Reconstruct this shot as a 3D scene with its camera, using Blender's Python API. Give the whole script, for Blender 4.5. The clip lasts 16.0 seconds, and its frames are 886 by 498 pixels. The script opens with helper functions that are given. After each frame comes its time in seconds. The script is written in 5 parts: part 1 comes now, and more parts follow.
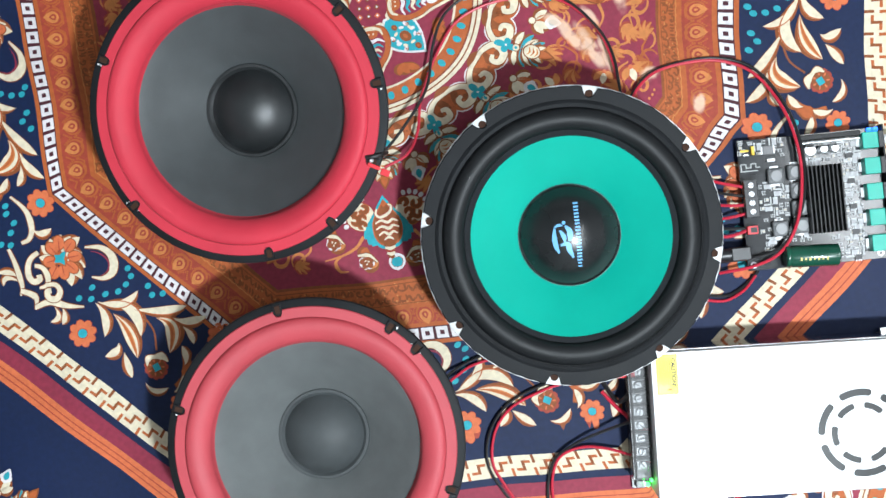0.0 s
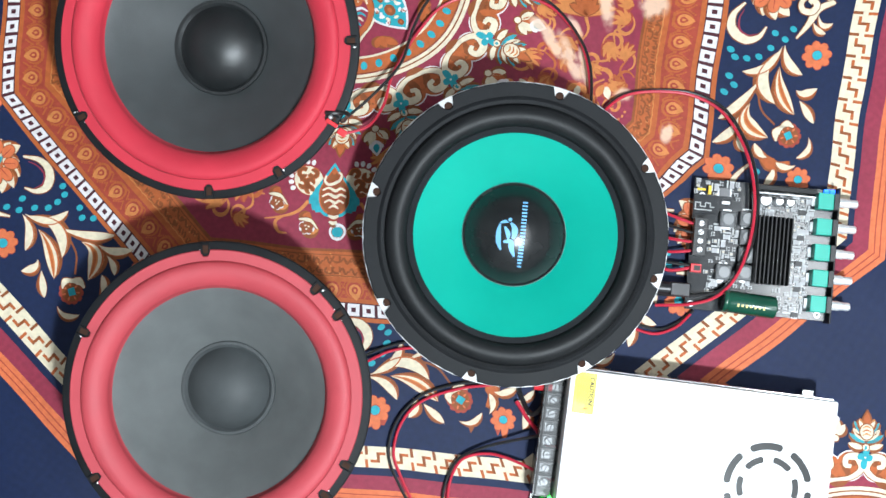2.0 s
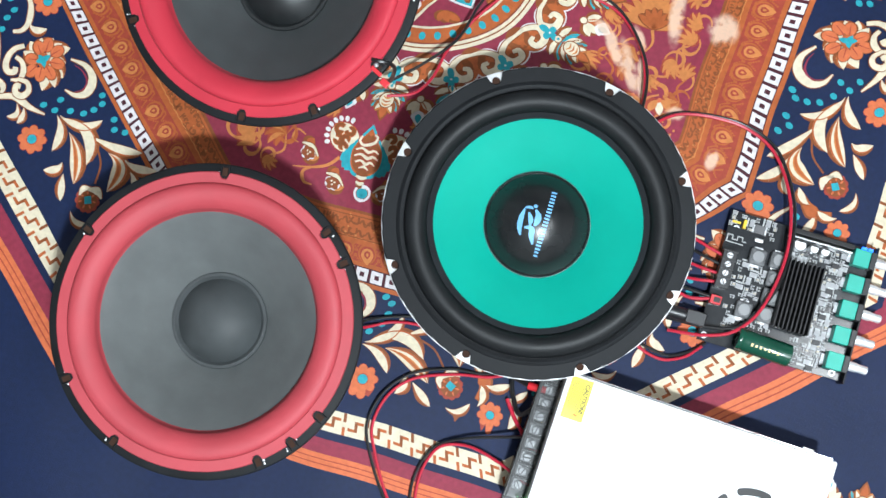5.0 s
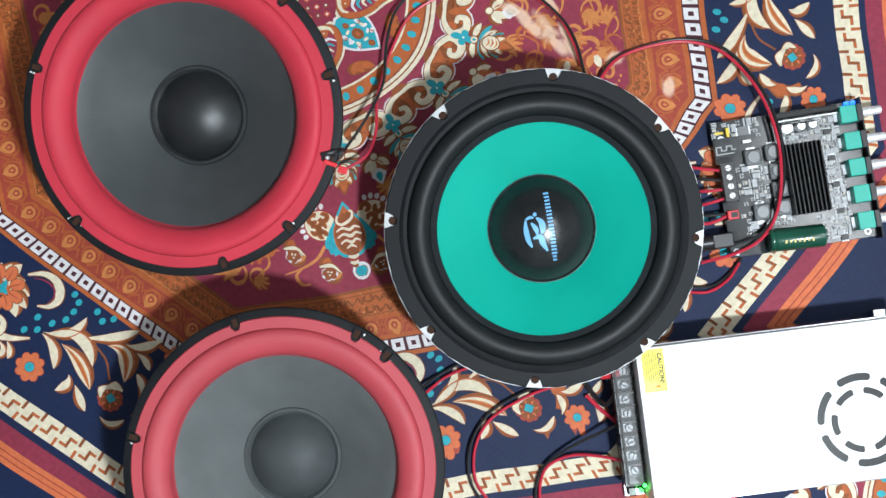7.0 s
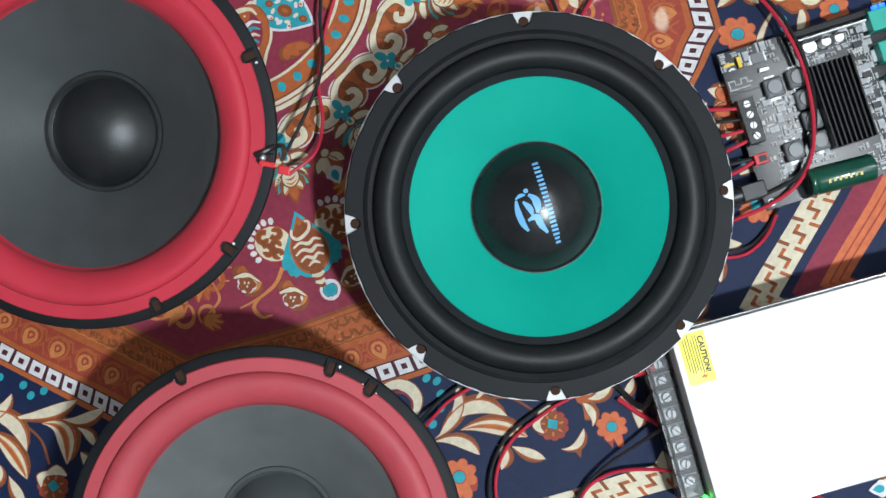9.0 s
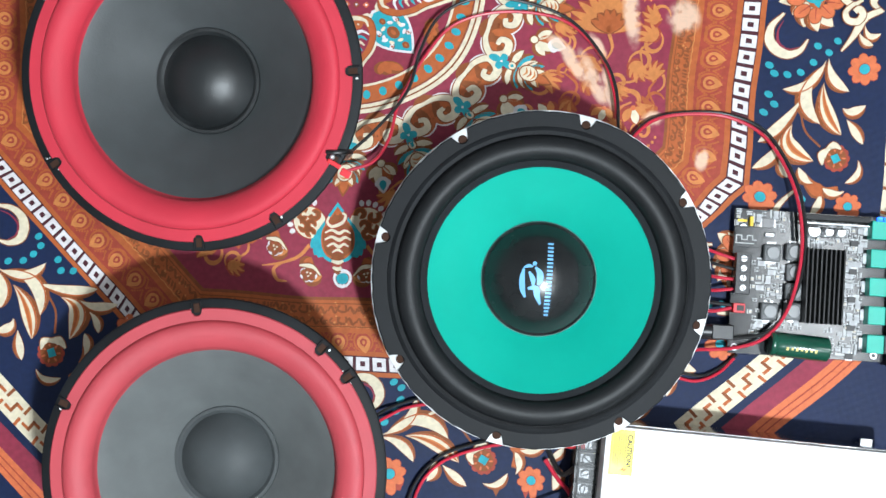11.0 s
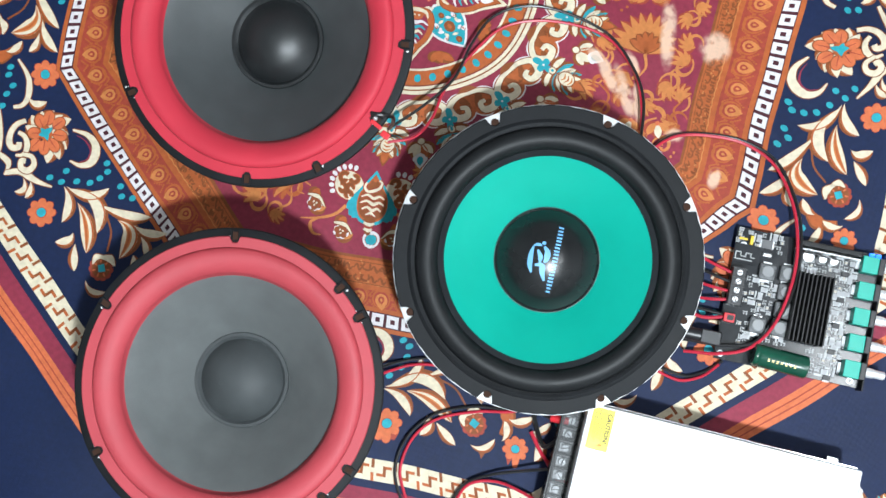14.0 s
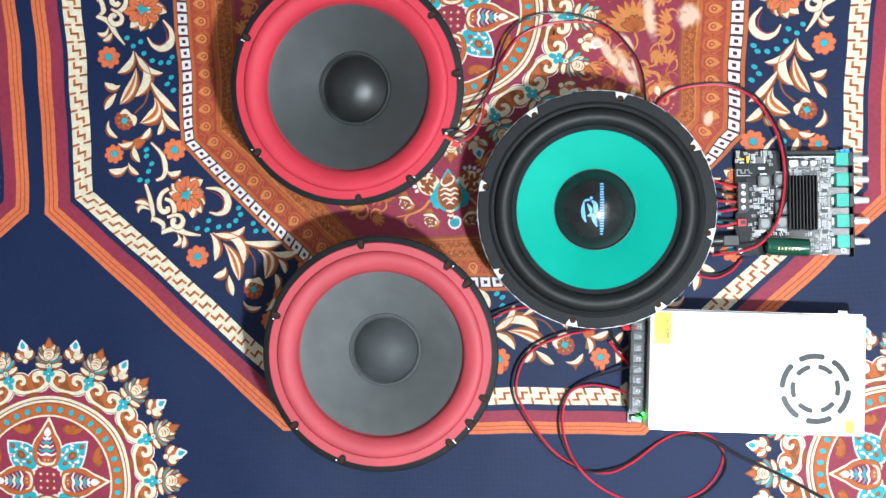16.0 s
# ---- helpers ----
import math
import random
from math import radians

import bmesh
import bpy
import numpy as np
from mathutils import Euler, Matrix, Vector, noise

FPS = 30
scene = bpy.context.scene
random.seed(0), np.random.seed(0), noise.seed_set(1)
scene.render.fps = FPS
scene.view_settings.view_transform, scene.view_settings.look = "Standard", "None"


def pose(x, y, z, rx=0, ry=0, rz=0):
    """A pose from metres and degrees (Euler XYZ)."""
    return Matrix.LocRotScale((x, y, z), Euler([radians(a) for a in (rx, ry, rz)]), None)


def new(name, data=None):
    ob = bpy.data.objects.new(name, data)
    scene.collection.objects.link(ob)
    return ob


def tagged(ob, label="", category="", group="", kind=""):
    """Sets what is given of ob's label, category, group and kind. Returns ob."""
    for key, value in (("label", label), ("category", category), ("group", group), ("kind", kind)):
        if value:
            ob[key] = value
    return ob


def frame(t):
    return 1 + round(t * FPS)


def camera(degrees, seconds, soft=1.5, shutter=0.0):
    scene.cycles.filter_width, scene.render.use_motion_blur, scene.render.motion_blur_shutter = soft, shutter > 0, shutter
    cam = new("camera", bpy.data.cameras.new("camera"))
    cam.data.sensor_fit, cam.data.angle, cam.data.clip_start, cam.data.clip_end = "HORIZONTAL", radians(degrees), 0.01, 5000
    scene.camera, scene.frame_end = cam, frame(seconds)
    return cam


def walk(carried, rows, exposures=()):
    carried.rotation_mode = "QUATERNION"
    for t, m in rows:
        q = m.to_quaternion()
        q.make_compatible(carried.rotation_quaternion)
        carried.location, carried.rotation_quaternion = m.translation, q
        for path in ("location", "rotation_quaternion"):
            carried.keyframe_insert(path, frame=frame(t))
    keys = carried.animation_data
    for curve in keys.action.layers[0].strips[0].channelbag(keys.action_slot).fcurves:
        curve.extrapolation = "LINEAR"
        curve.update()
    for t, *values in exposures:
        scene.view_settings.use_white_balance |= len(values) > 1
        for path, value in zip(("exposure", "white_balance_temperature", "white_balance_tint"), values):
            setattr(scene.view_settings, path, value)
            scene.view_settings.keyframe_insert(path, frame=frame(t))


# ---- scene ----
cam = camera(42.0, 16.0)
EXPOSURES = [(0.0, -0.03), (3.0, 0.04), (4.5, 0.02), (6.3, -0.28), (7.0, -0.30), (8.4, -0.55), (9.3, -0.55), (10.2, -0.25), (12.0, 0.04), (13.8, 0.0), (14.2, -0.06), (14.8, 0.05), (16.0, 0.08)]
PATH = [
    (0, 0.0642, -0.0625, 0.8392, -0.36, 2.40, -5.99),
    (0.5, 0.0682, -0.0740, 0.8242, -0.02, 1.62, -6.60),
    (1, 0.0662, -0.0799, 0.8218, 0.79, -0.07, -4.31),
    (1.5, 0.0704, -0.0953, 0.8213, 1.86, 0.00, 0.72),
    (2, 0.0711, -0.1091, 0.8240, 2.35, -0.19, 4.99),
    (2.5, 0.0786, -0.1348, 0.8179, 3.67, 0.32, 9.49),
    (3, 0.0896, -0.1597, 0.8117, 4.89, 0.77, 14.22),
    (3.5, 0.1008, -0.1822, 0.8044, 6.51, 0.89, 18.70),
    (4, 0.1033, -0.1915, 0.8010, 7.64, 0.69, 21.58),
    (6.5, 0.0761, -0.1121, 0.8012, 2.79, 1.73, -2.63),
    (7, 0.0609, -0.0985, 0.7932, 2.35, 1.03, -9.25),
    (7.5, 0.0616, -0.0918, 0.7928, 2.12, 0.75, -13.52),
    (8, 0.0644, -0.0923, 0.7409, 2.17, 0.80, -16.01),
    (8.5, 0.0656, -0.1025, 0.6343, 3.12, 1.33, -17.35),
    (9, 0.0656, -0.1013, 0.6618, 2.77, 1.09, -17.62),
    (9.5, 0.0650, -0.0847, 0.7298, 2.03, 0.52, -17.72),
    (10, 0.0587, -0.0760, 0.7573, 1.94, 0.15, -14.75),
    (10.2, 0.0522, -0.0572, 0.7553, 1.24, -0.02, -11.36),
    (12.3, 0.0786, -0.1240, 0.7226, 4.91, -0.49, 20.39),
    (12.5, 0.0821, -0.1247, 0.7156, 4.96, -0.33, 21.47),
    (13, 0.0946, -0.1379, 0.7234, 5.60, -0.44, 22.89),
    (13.5, 0.0878, -0.1365, 0.7861, 5.60, 0.35, 20.01),
    (14, 0.0904, -0.1387, 0.8128, 5.65, 2.00, 11.85),
    (14.5, 0.0806, -0.1388, 0.8861, 4.85, 2.70, 3.25),
    (15, 0.0670, -0.1390, 0.9906, 3.18, 2.43, 1.49),
    (15.5, 0.0516, -0.1340, 1.0313, 2.85, 2.80, 0.53),
    (15.8, 0.0466, -0.1368, 1.0419, 2.43, 3.33, -0.32),
    (16, 0.0457, -0.1373, 1.0438, 2.36, 3.42, -0.47),
]
walk(cam, [(row[0], pose(*row[1:])) for row in PATH], EXPOSURES)

# ---- light of the room ----
world = bpy.data.worlds.new("room_air")
scene.world = world
world.use_nodes = True
world.node_tree.nodes["Background"].inputs[0].default_value = (0.9, 0.95, 1.0, 1)
world.node_tree.nodes["Background"].inputs[1].default_value = 0.02
LAMP_AT = (0.38, -0.47, 1.30)
lamp_data = bpy.data.lights.new("pendant_bulb_light", "POINT")
lamp_data.shadow_soft_size, lamp_data.energy, lamp_data.color = 0.04, 106.0, (0.90, 1.01, 1.085)
lamp_ob = new("pendant_bulb_light", lamp_data)
lamp_ob.matrix_world = Matrix.Translation(LAMP_AT)
TUBE_AT = (0.975, -0.02, 2.08)
tube_data = bpy.data.lights.new("ceiling_tube_light", "AREA")
tube_data.shape, tube_data.size, tube_data.size_y, tube_data.energy, tube_data.color = "RECTANGLE", 0.2, 0.5, 7.0, (0.91, 1.01, 1.08)
tube_ob = new("ceiling_tube_light", tube_data)
tube_ob.matrix_world = Matrix.Translation(TUBE_AT) @ Matrix.Rotation(radians(4), 4, "Z")


# ---- materials ----
def nodes_of(name):
    m = bpy.data.materials.new(name)
    m.use_nodes = True
    nt = m.node_tree
    return m, nt, nt.nodes["Principled BSDF"]


def surface(name, color, rough=0.5, metal=0.0, var=0.12, scale=60.0, bump=0.0, bump_scale=400.0, coat=0.0, spec=0.5, sheen=0.0, rvar=0.1):
    """A plain surface with blotches of two sizes, uneven gloss and fine relief."""
    m, nt, b = nodes_of(name)
    N, L = nt.nodes, nt.links
    co = N.new("ShaderNodeTexCoord")
    n1, n2 = N.new("ShaderNodeTexNoise"), N.new("ShaderNodeTexNoise")
    n1.inputs["Scale"].default_value, n1.inputs["Detail"].default_value = scale, 3
    n2.inputs["Scale"].default_value, n2.inputs["Detail"].default_value = bump_scale, 2
    for n in (n1, n2):
        L.new(co.outputs["Object"], n.inputs["Vector"])
    r = N.new("ShaderNodeMapRange")
    r.inputs["From Min"].default_value, r.inputs["From Max"].default_value = 0.3, 0.7
    r.inputs["To Min"].default_value, r.inputs["To Max"].default_value = 1 - var, 1 + var
    L.new(n1.outputs["Fac"], r.inputs["Value"])
    mul = N.new("ShaderNodeVectorMath")
    mul.operation = "SCALE"
    mul.inputs[0].default_value = color
    L.new(r.outputs["Result"], mul.inputs["Scale"])
    L.new(mul.outputs["Vector"], b.inputs["Base Color"])
    r2 = N.new("ShaderNodeMapRange")
    r2.inputs["To Min"].default_value, r2.inputs["To Max"].default_value = max(rough - rvar, 0.02), min(rough + rvar, 1)
    L.new(n1.outputs["Fac"], r2.inputs["Value"])
    L.new(r2.outputs["Result"], b.inputs["Roughness"])
    b.inputs["Metallic"].default_value = metal
    b.inputs["Coat Weight"].default_value = coat
    b.inputs["Specular IOR Level"].default_value = spec
    b.inputs["Sheen Weight"].default_value = sheen
    if bump:
        bp = N.new("ShaderNodeBump")
        bp.inputs["Strength"].default_value, bp.inputs["Distance"].default_value = bump, 0.001
        L.new(n2.outputs["Fac"], bp.inputs["Height"])
        L.new(bp.outputs["Normal"], b.inputs["Normal"])
    return m


# glare spots painted into the cloth colour: middle, half lengths, turn
GLARE_SPOTS = ((0.150, 0.070, 0.0065, 0.026, 28), (0.139, 0.077, 0.0060, 0.022, 40), (0.161, 0.064, 0.0055, 0.019, 15), (0.128, 0.090, 0.0060, 0.014, 55), (0.152, 0.092, 0.0045, 0.012, 35), (0.207, 0.114, 0.014, 0.015, 0), (0.172, 0.120, 0.0075, 0.034, 8),
        (0.223, 0.022, 0.006, 0.010, 0), (0.190, 0.046, 0.009, 0.007, 0))


def fabric(name, color):
    """Printed satin-weave cotton: slight sheen, soft creases, fine weave, ink that is a little uneven."""
    m, nt, b = nodes_of(name)
    N, L = nt.nodes, nt.links
    co = N.new("ShaderNodeTexCoord")
    blot, fine, crease = (N.new("ShaderNodeTexNoise") for _ in range(3))
    for n, s, d in ((blot, 9, 4), (fine, 260, 3), (crease, 7, 2)):
        n.inputs["Scale"].default_value, n.inputs["Detail"].default_value = s, d
        L.new(co.outputs["Object"], n.inputs["Vector"])
    add = N.new("ShaderNodeMath")
    L.new(blot.outputs["Fac"], add.inputs[0])
    L.new(fine.outputs["Fac"], add.inputs[1])
    r = N.new("ShaderNodeMapRange")
    r.inputs["From Min"].default_value, r.inputs["From Max"].default_value = 0.7, 1.3
    r.inputs["To Min"].default_value, r.inputs["To Max"].default_value = 0.82, 1.16
    L.new(add.outputs[0], r.inputs["Value"])
    mul = N.new("ShaderNodeVectorMath")
    mul.operation = "SCALE"
    mul.inputs[0].default_value = color
    L.new(r.outputs["Result"], mul.inputs["Scale"])
    # light glare on the satin, painted in as a mottled pale tint
    glare_grain = N.new("ShaderNodeTexNoise")
    glare_grain.inputs["Scale"].default_value, glare_grain.inputs["Detail"].default_value = 110, 4
    L.new(co.outputs["Object"], glare_grain.inputs["Vector"])
    total = None
    for x, y, rx, ry, turn in GLARE_SPOTS:
        mp, grad = N.new("ShaderNodeMapping"), N.new("ShaderNodeTexGradient")
        mp.vector_type, grad.gradient_type = "TEXTURE", "SPHERICAL"
        mp.inputs["Location"].default_value, mp.inputs["Rotation"].default_value, mp.inputs["Scale"].default_value = (x, y, 0), (0, 0, radians(turn)), (rx, ry, 1)
        L.new(co.outputs["Object"], mp.inputs["Vector"])
        L.new(mp.outputs["Vector"], grad.inputs["Vector"])
        if total is None:
            total = grad.outputs["Fac"]
        else:
            mx = N.new("ShaderNodeMath")
            mx.operation = "MAXIMUM"
            L.new(total, mx.inputs[0])
            L.new(grad.outputs["Fac"], mx.inputs[1])
            total = mx.outputs[0]
    both = N.new("ShaderNodeMath")
    both.operation = "MULTIPLY"
    mottle = N.new("ShaderNodeMapRange")
    mottle.inputs["From Min"].default_value, mottle.inputs["From Max"].default_value = 0.30, 0.58
    mottle.inputs["To Min"].default_value = 0.2
    L.new(glare_grain.outputs["Fac"], mottle.inputs["Value"])
    L.new(total, both.inputs[0])
    L.new(mottle.outputs["Result"], both.inputs[1])
    edge = N.new("ShaderNodeMapRange")
    edge.interpolation_type = "SMOOTHSTEP"
    edge.inputs["From Min"].default_value, edge.inputs["From Max"].default_value = 0.04, 0.48
    edge.inputs["To Max"].default_value = 0.80
    L.new(both.outputs[0], edge.inputs["Value"])
    pale = N.new("ShaderNodeMix")
    pale.data_type = "RGBA"
    pale.inputs[7].default_value = (0.72, 0.50, 0.37, 1)
    L.new(edge.outputs["Result"], pale.inputs[0])
    L.new(mul.outputs["Vector"], pale.inputs[6])
    L.new(pale.outputs[2], b.inputs["Base Color"])
    b.inputs["Roughness"].default_value = 0.48
    b.inputs["Specular IOR Level"].default_value = 0.20
    b.inputs["Sheen Weight"].default_value = 0.03
    wx, wy = N.new("ShaderNodeTexWave"), N.new("ShaderNodeTexWave")
    wx.bands_direction, wy.bands_direction = "X", "Y"
    for w in (wx, wy):
        w.inputs["Scale"].default_value, w.inputs["Distortion"].default_value = 420, 1.0
        L.new(co.outputs["Object"], w.inputs["Vector"])
    weave = N.new("ShaderNodeMath")
    L.new(wx.outputs["Fac"], weave.inputs[0])
    L.new(wy.outputs["Fac"], weave.inputs[1])
    b1, b2 = N.new("ShaderNodeBump"), N.new("ShaderNodeBump")
    b1.inputs["Strength"].default_value, b1.inputs["Distance"].default_value = 0.5, 0.012
    b2.inputs["Strength"].default_value, b2.inputs["Distance"].default_value = 0.25, 0.0003
    L.new(crease.outputs["Fac"], b1.inputs["Height"])
    L.new(weave.outputs[0], b2.inputs["Height"])
    L.new(b1.outputs["Normal"], b2.inputs["Normal"])
    L.new(b2.outputs["Normal"], b.inputs["Normal"])
    return m


NAVY, MAROON, ORANGE, CREAM, TEAL, BROWN, GOLD, WHITE, RUST, DARK, AMBER = (fabric("cotton_" + n, c) for n, c in (
    ("navy", (0.0048, 0.0130, 0.050)), ("maroon", (0.232, 0.026, 0.051)), ("orange", (0.56, 0.138, 0.054)), ("cream", (0.64, 0.565, 0.42)),
    ("teal", (0.02, 0.30, 0.36)), ("brown", (0.22, 0.062, 0.018)), ("gold", (0.39, 0.096, 0.026)), ("white", (0.64, 0.61, 0.62)),
    ("rust", (0.31, 0.048, 0.028)), ("dark", (0.06, 0.012, 0.02)), ("amber", (0.52, 0.185, 0.055))))
PRINT = [NAVY, MAROON, ORANGE, CREAM, TEAL, BROWN, GOLD, WHITE, RUST, DARK, AMBER]
navy, maroon, orange, cream, teal, brown, gold, white, rust, dark, amber = range(11)

STEEL_BLACK = surface("black_painted_steel", (0.009, 0.010, 0.0115), 0.58, var=0.3, scale=35, bump=0.03, bump_scale=900, spec=0.16)
STEEL_EDGE = surface("bare_zinc_steel", (0.86, 0.87, 0.88), 0.35, 0.35, var=0.08, scale=200)
RUBBER = surface("black_rubber", (0.010, 0.011, 0.012), 0.48, var=0.2, scale=50, bump=0.12, bump_scale=1100, spec=0.22)
RUBBER_FLAT = surface("matt_black_rubber", (0.014, 0.016, 0.018), 0.8, var=0.2, scale=50, bump=0.05, bump_scale=1500, spec=0.1)
GLUE = surface("clear_glue_bead", (0.10, 0.13, 0.13), 0.12, var=0.3, scale=150, bump=0.5, bump_scale=500, coat=0.6)
GREEN_CONE = surface("green_glossy_cone", (0.001, 0.33, 0.25), 0.38, var=0.05, scale=18, bump=0.04, bump_scale=700, spec=0.25)
PAPER_CONE = surface("charcoal_paper_cone", (0.046, 0.052, 0.054), 0.42, var=0.10, scale=60, bump=0.08, bump_scale=900, rvar=0.05)
DUSTY_CONE = surface("dusty_grey_paper_cone", (0.098, 0.107, 0.107), 0.5, var=0.10, scale=60, bump=0.08, bump_scale=900, rvar=0.05)
CAP_DUSTY = surface("dusty_black_dust_cap", (0.044, 0.050, 0.052), 0.58, var=0.15, scale=60, bump=0.15, bump_scale=1500, spec=0.35)
FADED_FOAM = surface("faded_red_foam", (0.41, 0.046, 0.060), 0.62, var=0.1, scale=25, bump=0.12, bump_scale=1300)
CAP_BLACK = surface("satin_black_dust_cap", (0.01, 0.011, 0.012), 0.27, var=0.2, scale=40, bump=0.05, bump_scale=1200)
CAP_GREY = surface("matt_black_dust_cap", (0.012, 0.014, 0.015), 0.38, var=0.2, scale=60, bump=0.2, bump_scale=1500)
RED_FOAM = surface("red_foam_surround", (0.47, 0.027, 0.047), 0.6, var=0.08, scale=25, bump=0.15, bump_scale=1300, spec=0.3, sheen=0.04)
MAGNET = surface("dark_ferrite", (0.03, 0.03, 0.032), 0.55, var=0.2)
LOGO_BLUE = surface("pale_blue_ink", (0.16, 0.42, 0.72), 0.4)
WHITE_CASE = surface("white_coated_aluminium", (0.86, 0.87, 0.88), 0.38, var=0.02, scale=20, bump=0.04, bump_scale=900)
MID_ZINC = surface("zinc_terminal_screw", (0.36, 0.37, 0.38), 0.4, 0.4, var=0.3, scale=600)
DULL_ZINC = surface("dull_zinc_screw", (0.17, 0.175, 0.18), 0.5, 0.3, var=0.3, scale=600)
MIRROR_ALU = surface("polished_aluminium_side", (0.62, 0.63, 0.65), 0.12, 1.0, var=0.05, scale=60)
GALV = surface("galvanised_steel", (0.55, 0.57, 0.58), 0.32, 1.0, var=0.15, scale=90)
PLASTIC_BLACK = surface("black_plastic", (0.014, 0.014, 0.016), 0.38, var=0.15)
CLEAR_GREY = surface("smoked_terminal_cover", (0.035, 0.037, 0.04), 0.25, var=0.1)
YELLOW = surface("yellow_sticker", (0.85, 0.72, 0.02), 0.45, var=0.03)
INK = surface("black_ink", (0.02, 0.02, 0.02), 0.6)
RED_INK = surface("orange_red_ink", (0.75, 0.12, 0.02), 0.6)
PCB_MAT = surface("black_solder_mask", (0.016, 0.018, 0.021), 0.15, var=0.2, scale=120, rvar=0.05, spec=0.4)
SILK = surface("white_silkscreen", (0.42, 0.43, 0.43), 0.5)
SOLDER = surface("tinned_solder", (0.62, 0.63, 0.65), 0.36, 0.6, var=0.25, scale=500)
FERRITE_GREY = surface("grey_ferrite", (0.11, 0.114, 0.118), 0.45, var=0.2, scale=300)
HEATSINK = surface("black_anodised_aluminium", (0.012, 0.012, 0.013), 0.42, 0.4, var=0.2)
POT_GREEN = surface("turquoise_plastic", (0.015, 0.36, 0.28), 0.4, var=0.06)
CAP_GREEN = surface("dark_green_sleeve", (0.006, 0.06, 0.036), 0.2, var=0.15)
CHROME = surface("brushed_metal_shaft", (0.80, 0.81, 0.82), 0.35, 0.5, var=0.1, scale=300)
ALU = surface("aluminium_can", (0.80, 0.81, 0.82), 0.35, 0.9, var=0.06)
BRASS = surface("yellow_plastic_header", (0.75, 0.5, 0.03), 0.4)
RED_WIRE = surface("red_pvc_wire", (0.47, 0.016, 0.040), 0.38, var=0.08)
BLACK_WIRE = surface("black_pvc_wire", (0.012, 0.012, 0.013), 0.35, var=0.15)
RED_PLASTIC = surface("red_plastic", (0.6, 0.02, 0.03), 0.4)
WALL_PAINT = surface("off_white_wall_paint", (0.48, 0.47, 0.46), 0.8, var=0.04, scale=3, bump=0.1, bump_scale=120)
FLOOR_MAT = surface("grey_cement_floor", (0.3, 0.29, 0.28), 0.6, var=0.15, scale=6)
MATTRESS = surface("mattress_ticking", (0.45, 0.42, 0.4), 0.8, var=0.1)


def glow(name, color, strength):
    m, nt, b = nodes_of(name)
    b.inputs["Base Color"].default_value = (*color, 1)
    b.inputs["Emission Color"].default_value = (*color, 1)
    b.inputs["Emission Strength"].default_value = strength
    return m


LED_BLUE, LED_GREEN = glow("blue_led", (0.02, 0.16, 1.0), 3.0), glow("green_led", (0.05, 1.0, 0.1), 6.0)
BULB_GLOW = glow("lit_bulb_diffuser", (1.0, 0.97, 0.93), 6.0)


# ---- mesh helpers ----
def mesh_of(name, bm, mats, smooth=False):
    me = bpy.data.meshes.new(name)
    bm.normal_update()
    bm.to_mesh(me)
    bm.free()
    for m in (mats if isinstance(mats, (list, tuple)) else [mats]):
        me.materials.append(m)
    if smooth:
        for p in me.polygons:
            p.use_smooth = True
        me.set_sharp_from_angle(angle=radians(40))
    return me


def part(name, bm, mats, parent=None, label="", smooth=False, at=None):
    ob = new(name, mesh_of(name, bm, mats, smooth))
    if parent is not None:
        ob.parent = parent
    if at is not None:
        ob.matrix_basis = at
    if label:
        ob["label"] = label
    return ob


def thing(name, m, label, category, group="", kind=""):
    e = new(name)
    e.empty_display_size = 0.02
    e.matrix_basis = m
    return tagged(e, label, category, group, kind)


def lathe(profile, seg=96, closed=False, bm=None):
    bm = bm or bmesh.new()
    rings = []
    for r, z in profile:
        if r < 1e-6:
            rings.append([bm.verts.new((0, 0, z))])
        else:
            rings.append([bm.verts.new((r * math.cos(2 * math.pi * i / seg), r * math.sin(2 * math.pi * i / seg), z)) for i in range(seg)])
    pairs = list(zip(rings, rings[1:])) + ([(rings[-1], rings[0])] if closed else [])
    for a, b in pairs:
        for i in range(seg):
            j = (i + 1) % seg
            q = [a[i % len(a)], a[j % len(a)], b[j % len(b)], b[i % len(b)]]
            q = list(dict.fromkeys(q))
            if len(q) > 2:
                bm.faces.new(q)
    return bm


def box(sx, sy, sz, at=(0, 0, 0), bevel=0.0, bm=None, turn=0.0, seg=2):
    """A bevelled box that stands on the height at[2]."""
    bm = bm or bmesh.new()
    made = bmesh.ops.create_cube(bm, size=1.0)["verts"]
    bmesh.ops.scale(bm, vec=(sx, sy, sz), verts=made)
    if bevel:
        edges = list({e for v in made for e in v.link_edges})
        out = bmesh.ops.bevel(bm, geom=edges, offset=bevel, segments=seg, affect="EDGES", profile=0.5)
        made = list({v for f in out["faces"] for v in f.verts} | {v for v in made if v.is_valid})
    bmesh.ops.transform(bm, matrix=Matrix.Translation((at[0], at[1], at[2] + sz / 2)) @ Matrix.Rotation(turn, 4, "Z"), verts=made)
    return bm


def cyl(r, h, at=(0, 0, 0), seg=24, bevel=0.0, bm=None):
    own = lathe([(0, 0), (r - bevel, 0), (r, bevel), (r, h - bevel), (r - bevel, h), (0, h)] if bevel else [(0, 0), (r, 0), (r, h), (0, h)], seg)
    bmesh.ops.translate(own, vec=at, verts=own.verts)
    if bm is None:
        return own
    tmp = bpy.data.meshes.new("tmp")
    own.to_mesh(tmp)
    own.free()
    bm.from_mesh(tmp)
    bpy.data.meshes.remove(tmp)
    return bm


